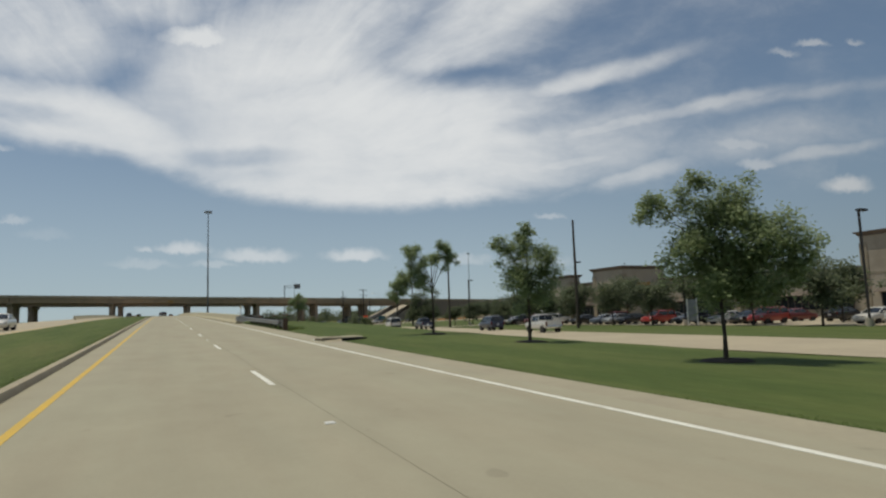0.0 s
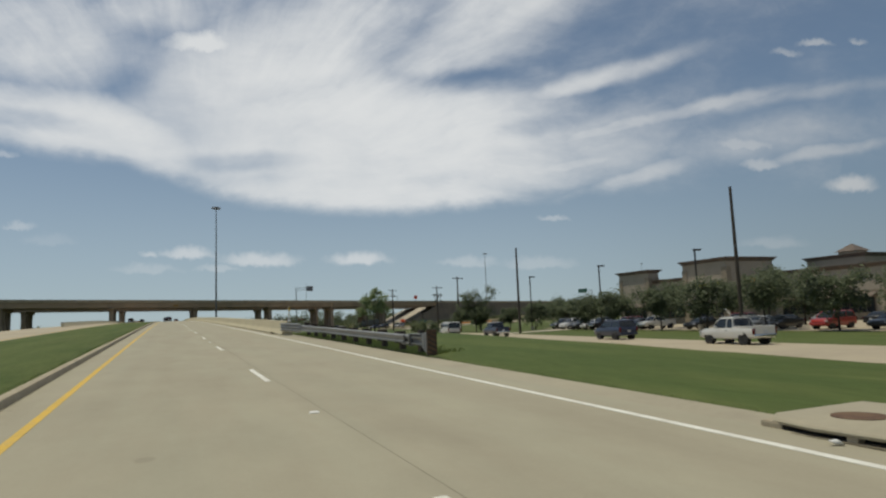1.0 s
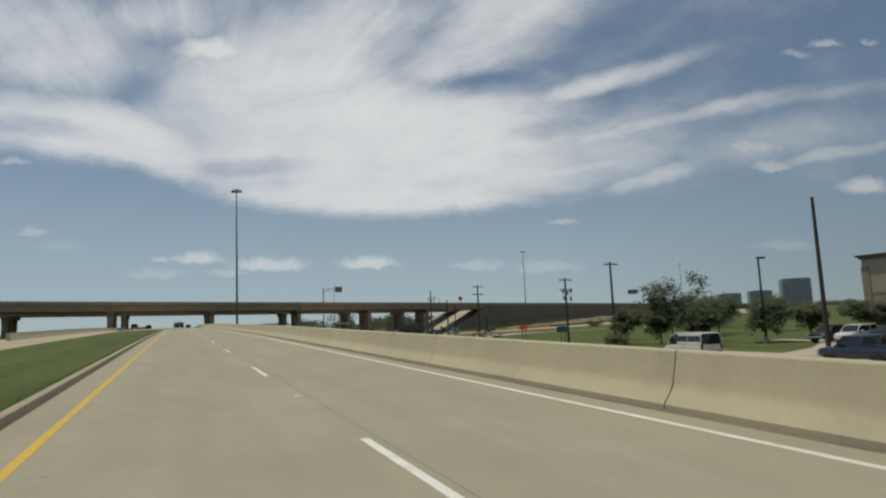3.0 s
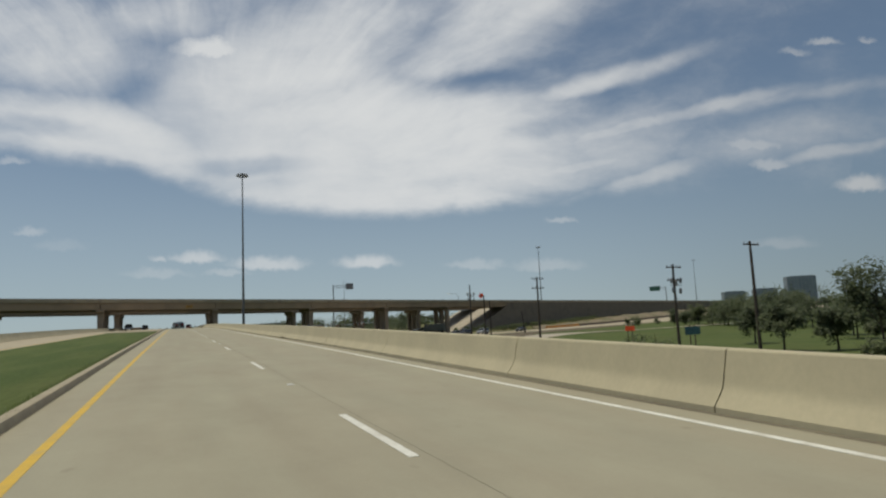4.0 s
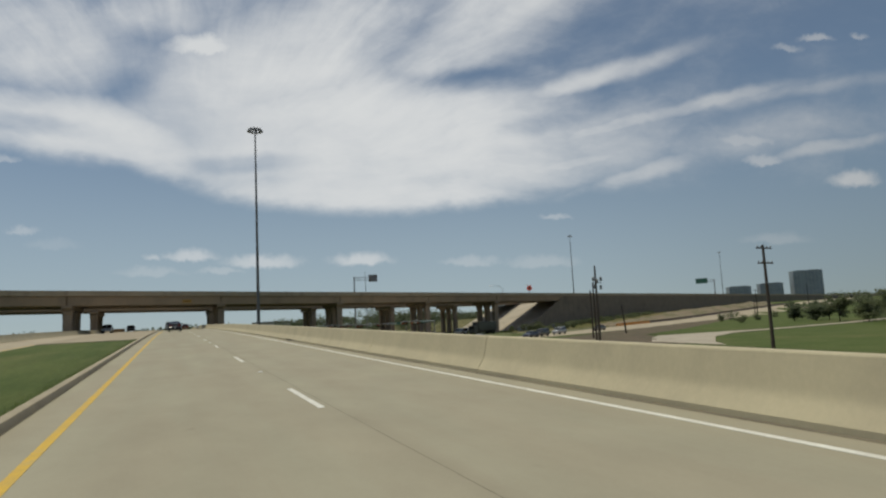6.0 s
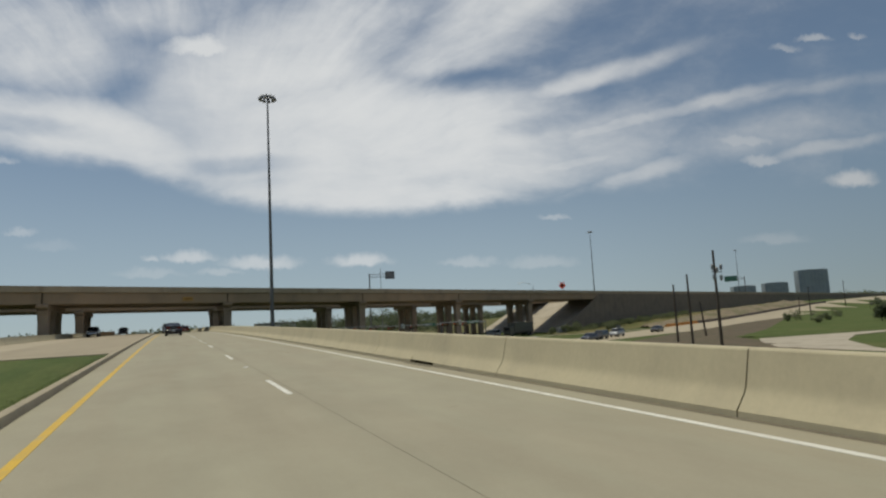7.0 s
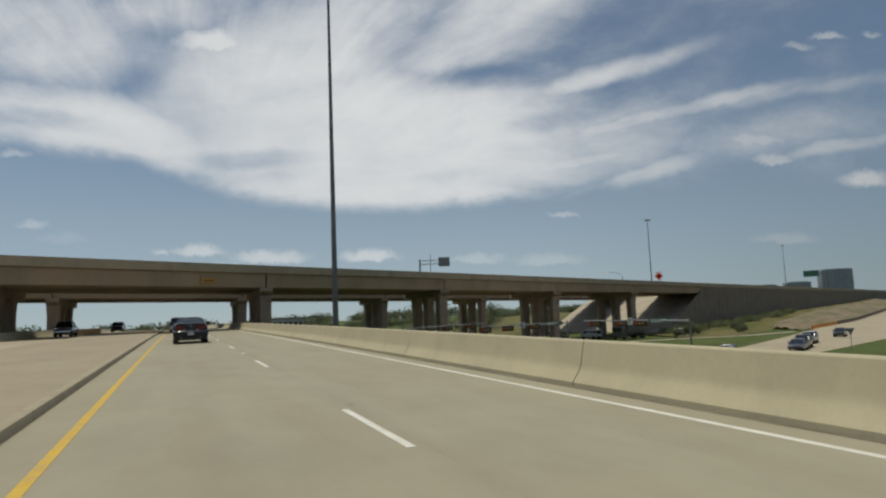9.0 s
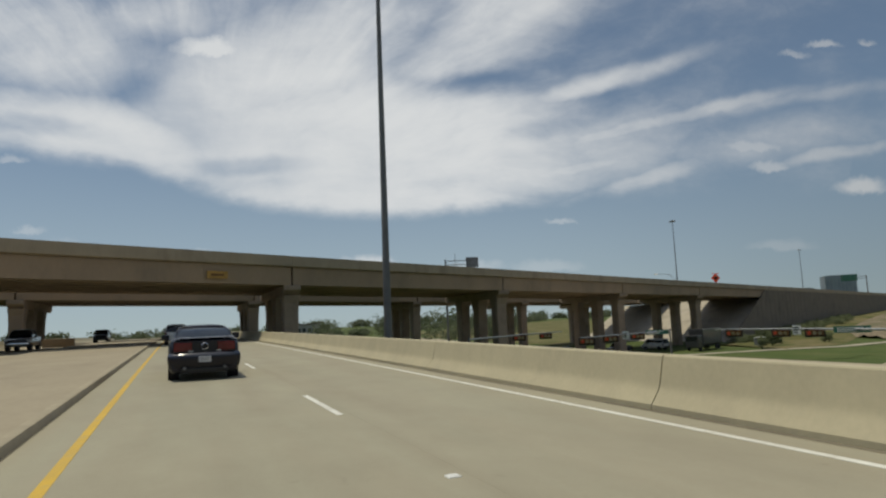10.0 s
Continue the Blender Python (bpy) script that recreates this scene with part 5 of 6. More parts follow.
shop_block(79.6, 82.0, 118.8, 127.0, 9.6, "tan stucco shop block with a deep brown cornice")
b2 = shop_block(77.2, 87.4, 98.7, 107.7, 9.9, "tan stucco shop block with lime green sign letters")
sign = part("sign_panel", box(B(), -0.1, -0.02, 1.0, 7.4, 5.7, 6.9), STUCCO, b2)
for i in range(9):
    y = 1.3 + i * 0.66
    part("letter_bar", box(B(), -0.22, -0.1, y, y + 0.44, 5.95, 6.55 - 0.08 * (i % 3)), LIME, sign, "lime green sign letter shape")
sign = part("sign_panel", box(B(), 3.0, 7.0, -0.1, -0.02, 6.2, 7.5), STUCCO, b2)
for i in range(5):
    part("letter_bar", box(B(), 3.4 + i * 0.62, 3.82 + i * 0.62, -0.2, -0.1, 6.35, 7.3 - 0.12 * (i % 2)), FADED, sign, "dull yellow sign letter shape")
shop_block(80.8, 92.0, 107.8, 118.7, 7.6, "lower tan shop wing between taller blocks")
shop_block(86.0, 100.0, 80.0, 98.6, 7.4, "lower tan shop wing with a long parapet")
shop_block(100.0, 109.5, 92.0, 102.0, 10.0, "tan shop block with a small pyramid roof", True)
shop_block(88.0, 100.0, 60.0, 79.9, 6.6, "low tan shop wing")
shop_block(84.5, 100.0, 40.0, 58.6, 11.0, "tall tan stucco shop block at the corner")
shop_block(88.0, 104.0, 5.0, 39.9, 8.0, "long tan shop building beside the parking lot")
shop_block(86.0, 104.0, -40.0, 4.9, 9.0, "long tan shop building at the lot's end")


def office_tower(az, dist, w, d, h, name_label):
    x, y = dist * math.sin(radians(az)), dist * math.cos(radians(az))
    t = thing("office_tower", pose(x, y, PLAIN, 0, 0, -az + 12), name_label, "building", group="far office towers")
    part("glass_body", box(B(), -w / 2, w / 2, -d / 2, d / 2, 0, h), TOWER, t)
    n = int(h / 4.2)
    for i in range(n + 1):
        part("floor_band", box(B(), -w / 2 - 0.4, w / 2 + 0.4, -d / 2 - 0.4, d / 2 + 0.4, i * h / n - 0.9, i * h / n + 0.9), TOWERBAND, t)
    for i in range(9):
        xx = -w / 2 + w * i / 8
        part("pier", box(B(), xx - 1.0, xx + 1.0, -d / 2 - 0.6, -d / 2 + 0.2, 0, h), TOWERBAND, t)
    part("roof_plant", box(B(), -w * 0.35, w * 0.45, -d * 0.2, d * 0.2, h, h + 3), TOWERBAND, t)


office_tower(45.5, 2300, 62, 45, 59, "far dark glass office block")
office_tower(47.75, 2330, 64, 45, 64, "far blue grey office block")
office_tower(50.25, 2350, 80, 50, 97, "far tall blue grey office tower")
fb = thing("far_building", pose(66, 622, PLAIN, 0, 0, -10), "low grey commercial building far behind the road", "building")
part("wall", box(B(), -14, 14, 0, 20, 0, 9.2), FARWALL, fb)
part("roof_edge", box(B(), -14.4, 14.4, -0.4, 20.4, 9.2, 9.8), CORNICE, fb)
for i in range(8):
    part("window", box(B(), -12.5 + i * 3.2, -10.5 + i * 3.2, -0.08, 0.2, 4.5, 7.0), WINDOW, fb)

# ================= signs and signals =================
def overhead_sign(x, y, z0, top, arm, w, h, turn, label, back=True):
    s_ = thing("overhead_sign", pose(x, y, z0, 0, 0, turn), label, "road sign", group="overhead signs")
    H = top - z0
    part("post", tube(B(), [(0, 0, 0), (0, 0, H)], [0.28, 0.22], 12), MASTST, s_, smooth=40)
    for dz in (0.0, -1.1):
        part("truss_chord", tube(B(), [(0, 0, H - 0.3 + dz), (arm, 0, H - 0.1 + dz)], 0.09, 8), MASTST, s_)
    for i in range(int(abs(arm) / 1.1)):
        a = arm / abs(arm)
        part("truss_web", tube(B(), [(a * i * 1.1, 0, H - 0.3), (a * (i + 1) * 1.1, 0, H - 1.35)], 0.04, 6), MASTST, s_)
    e = arm - w * (1 if arm > 0 else -1)
    p = part("panel", box(B(), min(arm, e), max(arm, e), -0.2, -0.12, H - 1.0 - h * 0.4, H - 1.0 + h * 0.6, 0.02), SIGNBACK if back else SIGNGREEN, s_, "grey aluminium back of a sign panel" if back else "green sign panel")
    for i in range(4):
        xx = min(arm, e) + w * (i + 0.5) / 4
        part("stiffener", box(B(), xx - 0.05, xx + 0.05, -0.26, -0.2, H - 1.0 - h * 0.4, H - 1.0 + h * 0.6), MASTST, p)


overhead_sign(62.5, 377, ground(62.5, 377), 22.6, 9.0, 3.4, 2.7, -8, "cantilever steel sign structure seen from behind")
part_pole = thing("slim_pole", pose(70.2, 388, ground(70.2, 388) - 0.1), "slim steel pole behind the sign structure", "pole")
part("shaft", tube(B(), [(0, 0, 0), (0, 0, 26.0)], [0.2, 0.07], 8), MASTST, part_pole)
part("cap", tube(B(), [(0, 0, 26.0), (0, 0, 26.15)], [0.1, 0.04], 8), MASTST, part_pole)
overhead_sign(288.5, 416.8, deck_top(285) - 3.5, 20.0, -10.0, 6.5, 3.0, -48, "distant green overhead sign on a steel arm", back=False)


def signal_head(parent, x, y, z, turn):
    """Side-mounted signal with its three lenses in a row."""
    m = Matrix.Translation((x, y, z)) @ Euler((0, 0, radians(turn))).to_matrix().to_4x4()
    h = part("signal_head", box(B(), -0.6, 0.6, -0.1, 0.12, -0.2, 0.2, 0.03, m), AMBER, parent, "amber signal housing with three lenses")
    part("backplate", box(B(), -0.72, 0.72, 0.12, 0.15, -0.32, 0.32, 0.0, m), BLACK, h)
    for i in range(3):
        bm = B()
        tube(bm, [m @ Vector((-0.38 + 0.38 * i, -0.1, 0)), m @ Vector((-0.38 + 0.38 * i, -0.14, 0))], 0.14, 14)
        part("lens", bm, SIGNALRED if i == 0 else DULLLENS, h)
        bm = B()
        loft(bm, [[m @ Vector((-0.38 + 0.38 * i + 0.16 * math.cos(a), d, 0.16 * math.sin(a))) for a in [math.pi * k / 8 for k in range(9)]] for d in (-0.1, -0.3)], closed=False, caps=False)
        part("visor", bm, AMBER, h)


def signal_arm(px, py, ax, ay, z, heads, turn, label, signs=()):
    g = ground(px, py)
    s_ = thing("traffic_signal", Matrix(), label, "traffic light", group="traffic signals")
    part("pole", tube(B(), [(px, py, g - 0.1), (px, py, z + 0.5)], [0.12, 0.09], 12), MASTST, s_, smooth=40)
    part("base", tube(B(), [(px, py, g - 0.1), (px, py, g + 0.25)], 0.32, 14), PAVING, s_)
    part("arm", tube(B(), [(px, py, z + 0.2), ((px + ax) / 2, (py + ay) / 2, z + 0.32), (ax, ay, z + 0.36)], [0.1, 0.08, 0.05], 10), STEEL, s_, smooth=40)
    for t in heads:
        signal_head(s_, px + (ax - px) * t, py + (ay - py) * t, z, turn)
    for t, w, h, mat in signs:
        m = Matrix.Translation((px + (ax - px) * t, py + (ay - py) * t, z + 0.25)) @ Euler((0, 0, radians(turn))).to_matrix().to_4x4()
        sg = part("sign_plate", box(B(), -w / 2, w / 2, -0.14, -0.12, -h / 2, h / 2, 0.0, m), mat, s_, "green street name plate" if mat == SIGNGREEN else "white lane sign")
        for i in range(3):
            part("letter_bar", box(B(), -w * 0.4, w * (0.1 + 0.1 * i), -0.146, -0.14, -h * 0.32 + i * h * 0.24, -h * 0.2 + i * h * 0.24, 0.0, m), BLACK if mat == SIGNWHITE else SIGNWHITE, sg)


signal_arm(44.3, 253.3, 43.2, 269.5, 4.2, (0.42, 0.60, 0.88), -62, "steel mast arm with amber traffic signals", ((0.24, 2.4, 0.5, SIGNGREEN), (0.51, 0.6, 0.75, SIGNWHITE)))
signal_arm(48.5, 281.2, 30.5, 272.4, 4.0, (0.42, 0.72, 0.95), -32, "steel mast arm with amber traffic signals", ((0.18, 2.4, 0.5, SIGNGREEN), (0.56, 0.6, 0.75, SIGNWHITE)))
signal_arm(24.5, 283.0, 40.0, 290.0, 4.2, (0.5, 0.8), -32, "steel mast arm with amber traffic signals")


def diamond_sign(x, y, z0, hgt, side, label, mat, square=False):
    s_ = thing("road_work_sign", pose(x, y, z0, 0, 0, -15), label, "road sign", group="road work signs")
    r = side * 0.707
    bm = B()
    pts = [(-side / 2, -side * 0.24), (side / 2, -side * 0.24), (side / 2, side * 0.24), (-side / 2, side * 0.24)] if square else [(0, -r), (r, 0), (0, r), (-r, 0)]
    loft(bm, [[(a, d, hgt + b) for a, b in pts] for d in (-0.04, 0.0)])
    pl = part("sign_panel", bm, mat, s_)
    if not square:
        part("border", loft(B(), [[(a * 0.6, d, hgt + b * 0.35) for a, b in pts] for d in (-0.046, -0.042)]), BLACK if mat == ORANGE else SIGNWHITE, pl, "dark legend shape")
    for sx in (-0.25, 0.25):
        part("post", box(B(), sx - 0.04, sx + 0.04, 0.0, 0.08, -0.1, hgt + r * 0.5, 0.0), TIMBER, s_)
    return s_


dsg = diamond_sign(118.8, 341.5, deck_top(118) - 0.9, 3.1, 1.7, "orange diamond road work sign above the bridge parapet", ORANGE)
for sx in (-0.35, 0.35):
    part("flag", loft(B(), [[(sx, -0.02, 4.0), (sx + sx, -0.02, 4.4), (sx + sx * 1.6, 0.0, 4.1)], [(sx, 0.0, 4.0), (sx + sx, 0.0, 4.4), (sx + sx * 1.6, 0.02, 4.1)]]), ORANGE, dsg, "small orange flag")
diamond_sign(42.6, 150.6, ground(42.6, 150.6), 2.55, 1.05, "bright orange road work board on posts", ORANGE, True)
diamond_sign(44.2, 143.3, ground(44.2, 143.3), 2.2, 1.6, "dark teal information board on posts", BLUESIGN, True)
cl = thing("clearance_plate", pose(0.9, by(0.9) - 0.02, deck_top(0.9) - 2.05, 0, 0, math.degrees(math.atan(TURN))), "faded yellow clearance plate on the girder", "road sign")
pl = part("plate", box(B(), -0.95, 0.95, 0.1, 0.18, -0.33, 0.33, 0.01), FADED, cl)
part("legend_bar", box(B(), -0.6, 0.6, 0.094, 0.1, -0.1, 0.1), AMBER, pl)
lot_sign = thing("lot_sign", pose(52.5, 57.5, ground(52.5, 57.5), 0, 0, -40), "pale blank sign board at the lot's entrance", "sign")
part("board", box(B(), -0.55, 0.55, -0.06, 0.06, 0.5, 2.9, 0.02), SIGNBACK, lot_sign)
for sx in (-0.5, 0.5):
    part("post", box(B(), sx - 0.06, sx + 0.06, -0.07, 0.07, -0.2, 3.0), SIGNWHITE, lot_sign)


# ================= vehicles =================
KINDS = {
    # half width, height, wheel radius, axles, body stations (y, bottom, top), cabin (base rear, base front, roof rear, roof front, belt, half base, half roof)
    "coupe": (0.95, 1.45, 0.345, (-1.42, 1.32), [(-2.36, 0.30, 1.00), (-2.28, 0.22, 1.06), (-1.9, 0.18, 1.09), (-1.0, 0.17, 1.04), (0.2, 0.17, 1.0), (1.0, 0.18, 0.97), (1.9, 0.2, 0.89), (2.25, 0.24, 0.78), (2.38, 0.34, 0.66)], (-1.85, 0.85, -0.75, 0.0, 1.03, 0.77, 0.60)),
    "sedan": (0.90, 1.45, 0.32, (-1.38, 1.38), [(-2.35, 0.42, 0.90), (-2.25, 0.3, 1.0), (-1.7, 0.22, 1.02), (-0.8, 0.2, 0.98), (0.3, 0.19, 0.95), (1.1, 0.2, 0.92), (1.9, 0.22, 0.82), (2.25, 0.26, 0.72), (2.36, 0.36, 0.6)], (-1.7, 1.1, -1.0, 0.25, 0.95, 0.80, 0.60)),
    "suv": (0.93, 1.75, 0.37, (-1.35, 1.4), [(-2.3, 0.45, 1.0), (-2.22, 0.36, 1.12), (-1.6, 0.3, 1.12), (-0.5, 0.28, 1.1), (0.6, 0.28, 1.08), (1.1, 0.28, 1.05), (1.9, 0.3, 0.98), (2.2, 0.34, 0.86), (2.32, 0.44, 0.7)], (-2.2, 1.2, -1.95, 0.45, 1.08, 0.84, 0.68)),
    "van": (0.98, 2.0, 0.35, (-1.55, 1.5), [(-2.5, 0.42, 1.1), (-2.45, 0.34, 1.15), (-1.6, 0.3, 1.15), (-0.5, 0.28, 1.12), (0.8, 0.28, 1.1), (1.5, 0.28, 1.05), (2.1, 0.3, 0.95), (2.42, 0.36, 0.8), (2.5, 0.44, 0.66)], (-2.46, 1.95, -2.4, 1.05, 1.1, 0.93, 0.80)),
    "pickup": (0.93, 1.78, 0.38, (-1.65, 1.65), [(-2.62, 0.5, 1.05), (-2.58, 0.42, 1.1), (-1.6, 0.36, 1.1), (-0.6, 0.34, 1.1), (0.3, 0.34, 1.08), (1.2, 0.34, 1.06), (2.1, 0.36, 1.0), (2.5, 0.4, 0.9), (2.62, 0.5, 0.74)], (-0.75, 1.25, -0.6, 0.6, 1.07, 0.84, 0.66)),
}


def wheel(parent, x, y, r):
    side = 1 if x > 0 else -1
    rings = []
    for dx, rr in ((-0.11, 0.72), (-0.11, 0.94), (-0.07, 1.0), (0.07, 1.0), (0.11, 0.94), (0.11, 0.72)):
        rings.append([(x + dx, y + r * rr * math.cos(a), r + r * rr * math.sin(a)) for a in [2 * math.pi * k / 20 for k in range(20)]])
    w = part("wheel", loft(B(), rings), TYRE, parent, smooth=40)
    bm = B()
    loft(bm, [[(x + side * dx, y + r * rr * math.cos(a), r + r * rr * math.sin(a)) for a in [2 * math.pi * k / 20 for k in range(20)]] for dx, rr in ((0.08, 0.70), (0.115, 0.68), (0.10, 0.6), (0.085, 0.2), (0.11, 0.12))])
    part("rim", bm, RIM, w, smooth=40)
    return w


def vehicle(kind, m, pnt, label, category="car", group="", name=None):
    hw, H, wr, axles, st, cab = KINDS[kind]
    v = thing(name or {"suv": "suv", "van": "van", "pickup": "pickup_truck"}.get(kind, "car"), m, label, category, group)
    L0, L1 = st[0][0], st[-1][0]
    rings = []
    for i, (y, zb, zt) in enumerate(st):
        end = min(abs(y - L0), abs(L1 - y))
        k = hw * (0.86 if end < 0.02 else 0.94 if end < 0.15 else 1.0)
        half = [(k * 0.86, zb), (k * 0.96, zb + 0.08), (k, zb + (zt - zb) * 0.45), (k * 0.985, zb + (zt - zb) * 0.75), (k * 0.93, zt - 0.03), (k * 0.84, zt), (k * 0.4, zt + 0.025)]
        rings.append([(a, y, z) for a, z in half] + [(-a, y, z) for a, z in half[::-1]])
    part("body", loft(B(), rings), pnt, v, smooth=38)
    c0, c1, r0, r1, belt, hb, ht = cab
    hm, zm = (hb + ht) / 2 + 0.025, belt + (H - belt) * 0.55
    tiers = [[(-hb, c0, belt), (hb, c0, belt), (hb, c1, belt), (-hb, c1, belt)],
             [(-hm, c0 + (r0 - c0) * 0.5, zm), (hm, c0 + (r0 - c0) * 0.5, zm), (hm, c1 + (r1 - c1) * 0.5, zm), (-hm, c1 + (r1 - c1) * 0.5, zm)],
             [(-ht, r0, H - 0.085), (ht, r0, H - 0.085), (ht, r1, H - 0.085), (-ht, r1, H - 0.085)]]
    for i, nm in enumerate(("rear_window", "side_window", "windscreen", "side_window")):
        j = (i + 1) % 4
        bm = B()
        rows = []
        for q in (0, 1, 2):
            p0, p1 = Vector(tiers[q][i]), Vector(tiers[q][j])
            row = []
            for f in (0, 0.25, 0.5, 0.75, 1):
                p = p0.lerp(p1, f)
                if nm in ("rear_window", "windscreen"):
                    p.y += (-1 if i == 0 else 1) * 0.10 * (1 - (2 * f - 1) ** 2)
                row.append(bm.verts.new(p))
            rows.append(row)
        for ra, rb in zip(rows, rows[1:]):
            for f in range(4):
                bm.faces.new((ra[f], ra[f + 1], rb[f + 1], rb[f]))
        part(nm, bm, GLASS, v, "dark tinted glass", smooth=50)
    bm = B()
    loft(bm, [[(-w, ra, z), (w, ra, z), (w, rb, z), (-w, rb, z)] for w, ra, rb, z in ((ht + 0.03, r0 - 0.06, r1 + 0.06, H - 0.10), (ht + 0.01, r0 - 0.04, r1 + 0.04, H - 0.065), (ht * 0.88, r0, r1, H - 0.03), (ht * 0.66, r0 + 0.1, r1 - 0.1, H - 0.01), (ht * 0.4, r0 + 0.25, r1 - 0.2, H))])
    part("roof", bm, pnt, v, smooth=40)
    for sx in (-1, 1):
        for ya, yb in ((c0, r0), (c1, r1)):
            part("pillar", tube(B(), [(sx * (hb + 0.0), ya, belt - 0.02), (sx * ((hb + ht) / 2 + 0.025), ya + (yb - ya) * 0.53, belt + (H - belt) * 0.55), (sx * (ht + 0.01), yb, H - 0.085)], 0.042, 6), pnt, v)
        ym = (r0 + r1) / 2 - 0.1
        part("pillar", tube(B(), [(sx * (hb + 0.005), ym, belt - 0.02), (sx * ((hb + ht) / 2 + 0.025), ym, belt + (H - belt) * 0.55), (sx * (ht + 0.01), ym, H - 0.085)], 0.035, 6), pnt if kind != "coupe" else BLACK, v)
        if kind == "van":
            part("side_panel", loft(B(), [[(sx * (hb + 0.012), c0 + 0.02, belt), (sx * (hb + 0.012), 0.55, belt), (sx * (ht + 0.02), 0.5, H - 0.06), (sx * (ht + 0.02), r0 + 0.02, H - 0.06)], [(sx * (hb - 0.01), c0 + 0.02, belt), (sx * (hb - 0.01), 0.55, belt), (sx * (ht - 0.01), 0.5, H - 0.06), (sx * (ht - 0.01), r0 + 0.02, H - 0.06)]]), pnt, v)
        mir = part("mirror", box(B(), sx * hw - 0.02 if sx > 0 else -hw - 0.2, sx * hw + 0.2 if sx > 0 else -hw + 0.02, c1 - 0.55, c1 - 0.4, belt - 0.02, belt + 0.15, 0.03), pnt, v, "door mirror")
        part("headlight", box(B(), sx * hw * 0.84 - 0.16, sx * hw * 0.84 + 0.1, L1 - 0.22, L1 - 0.03, st[-2][2] - 0.18, st[-2][2] - 0.03, 0.03), CLEARLENS, v)
        if kind != "coupe":
            zt = st[1][2]
            tall = kind in ("suv", "van", "pickup")
            part("taillight", box(B(), sx * hw * 0.88 - 0.09, sx * hw * 0.88 + 0.07, L0 - 0.02, L0 + 0.1, zt - (0.45 if tall else 0.24), zt - 0.06, 0.02), REDLENS, v, "red tail light")
        for y in axles:
            wheel(v, sx * (hw - 0.125), y, wr)
            bm = B()
            tube(bm, [(sx * (hw - 0.3), y, wr), (sx * (hw - 0.012), y, wr)], wr + 0.06, 22)
            part("wheel_arch", bm, BLACK, v)
        part("door_handle", box(B(), sx * hw * 0.985 - 0.02, sx * hw * 0.985 + 0.025, -0.25, -0.08, belt - 0.2, belt - 0.16, 0.008), BLACK if kind != "coupe" else pnt, v)
    for y0, y1, nm in ((L0 - 0.07, L0 + 0.12, "rear_bumper"), (L1 - 0.12, L1 + 0.06, "front_bumper")):
        part(nm, box(B(), -hw * 0.9, hw * 0.9, y0, y1, st[0][1] - 0.06, st[0][1] + 0.17, 0.05), CHROME if kind == "pickup" else (pnt if kind != "van" else BLACK), v, smooth=40)
    part("grille", box(B(), -0.45, 0.45, L1 - 0.02, L1 + 0.02, 0.5, 0.66), BLACK, v)
    if kind != "coupe":
        part("number_plate", box(B(), -0.16, 0.16, L0 - 0.085, L0 - 0.06, st[0][1] + 0.2, st[0][1] + 0.36), PLATE, v)
    if kind == "pickup":
        # flat slab on the closed body, coloured like the shaded inside of a bed
        part("bed", box(B(), -hw * 0.8, hw * 0.8, L0 + 0.12, c0 - 0.1, st[1][2] - 0.01, st[1][2] + 0.034), SHADOWGAP, v, "near-black slab for the shade in the load bed")
        for sx in (-1, 1):
            part("bed_rail", box(B(), sx * hw * 0.86 - 0.05, sx * hw * 0.86 + 0.05, L0 + 0.05, c0 - 0.02, st[1][2] + 0.0, st[1][2] + 0.09, 0.02), pnt, v)
        part("tailgate", box(B(), -hw * 0.84, hw * 0.84, L0 - 0.02, L0 + 0.08, 0.62, st[1][2] + 0.08, 0.02), pnt, v)
    return v


def on_road(x, y, turn=0):
    slope = math.degrees(math.atan((zr(y + 2) - zr(y - 2)) / 4))
    return pose(x, y, zr(y) + 0.005, slope, 0, turn)


def on_ground(x, y, turn=0, lift=0.05):
    return pose(x, y, ground(x, y) + lift, 0, 0, turn)


NAVY = surface("dark_navy_car_paint", (0.011, 0.011, 0.020), (0.010, 0.010, 0.018), 1.0, 0.25, 0.0, grain=0.03, spec=0.3, coat=0.12)
NAVYGLOSS = surface("polished_navy_paint", (0.014, 0.015, 0.026), None, 1.0, 0.2, 0.0, grain=0.02, spec=1.0, coat=1.0)
WHITEP = paint("white", (0.62, 0.61, 0.58))
REDP = paint("dark_red", (0.16, 0.02, 0.018))
SILVER = paint("silver", (0.36, 0.37, 0.38), 0.3, 0.5)
BLACKP = paint("black", (0.012, 0.012, 0.013))
BLUEP = paint("dark_blue", (0.02, 0.026, 0.06))
BRIGHT = paint("bright_red", (0.36, 0.03, 0.02))
GREYP = paint("charcoal", (0.05, 0.052, 0.055))

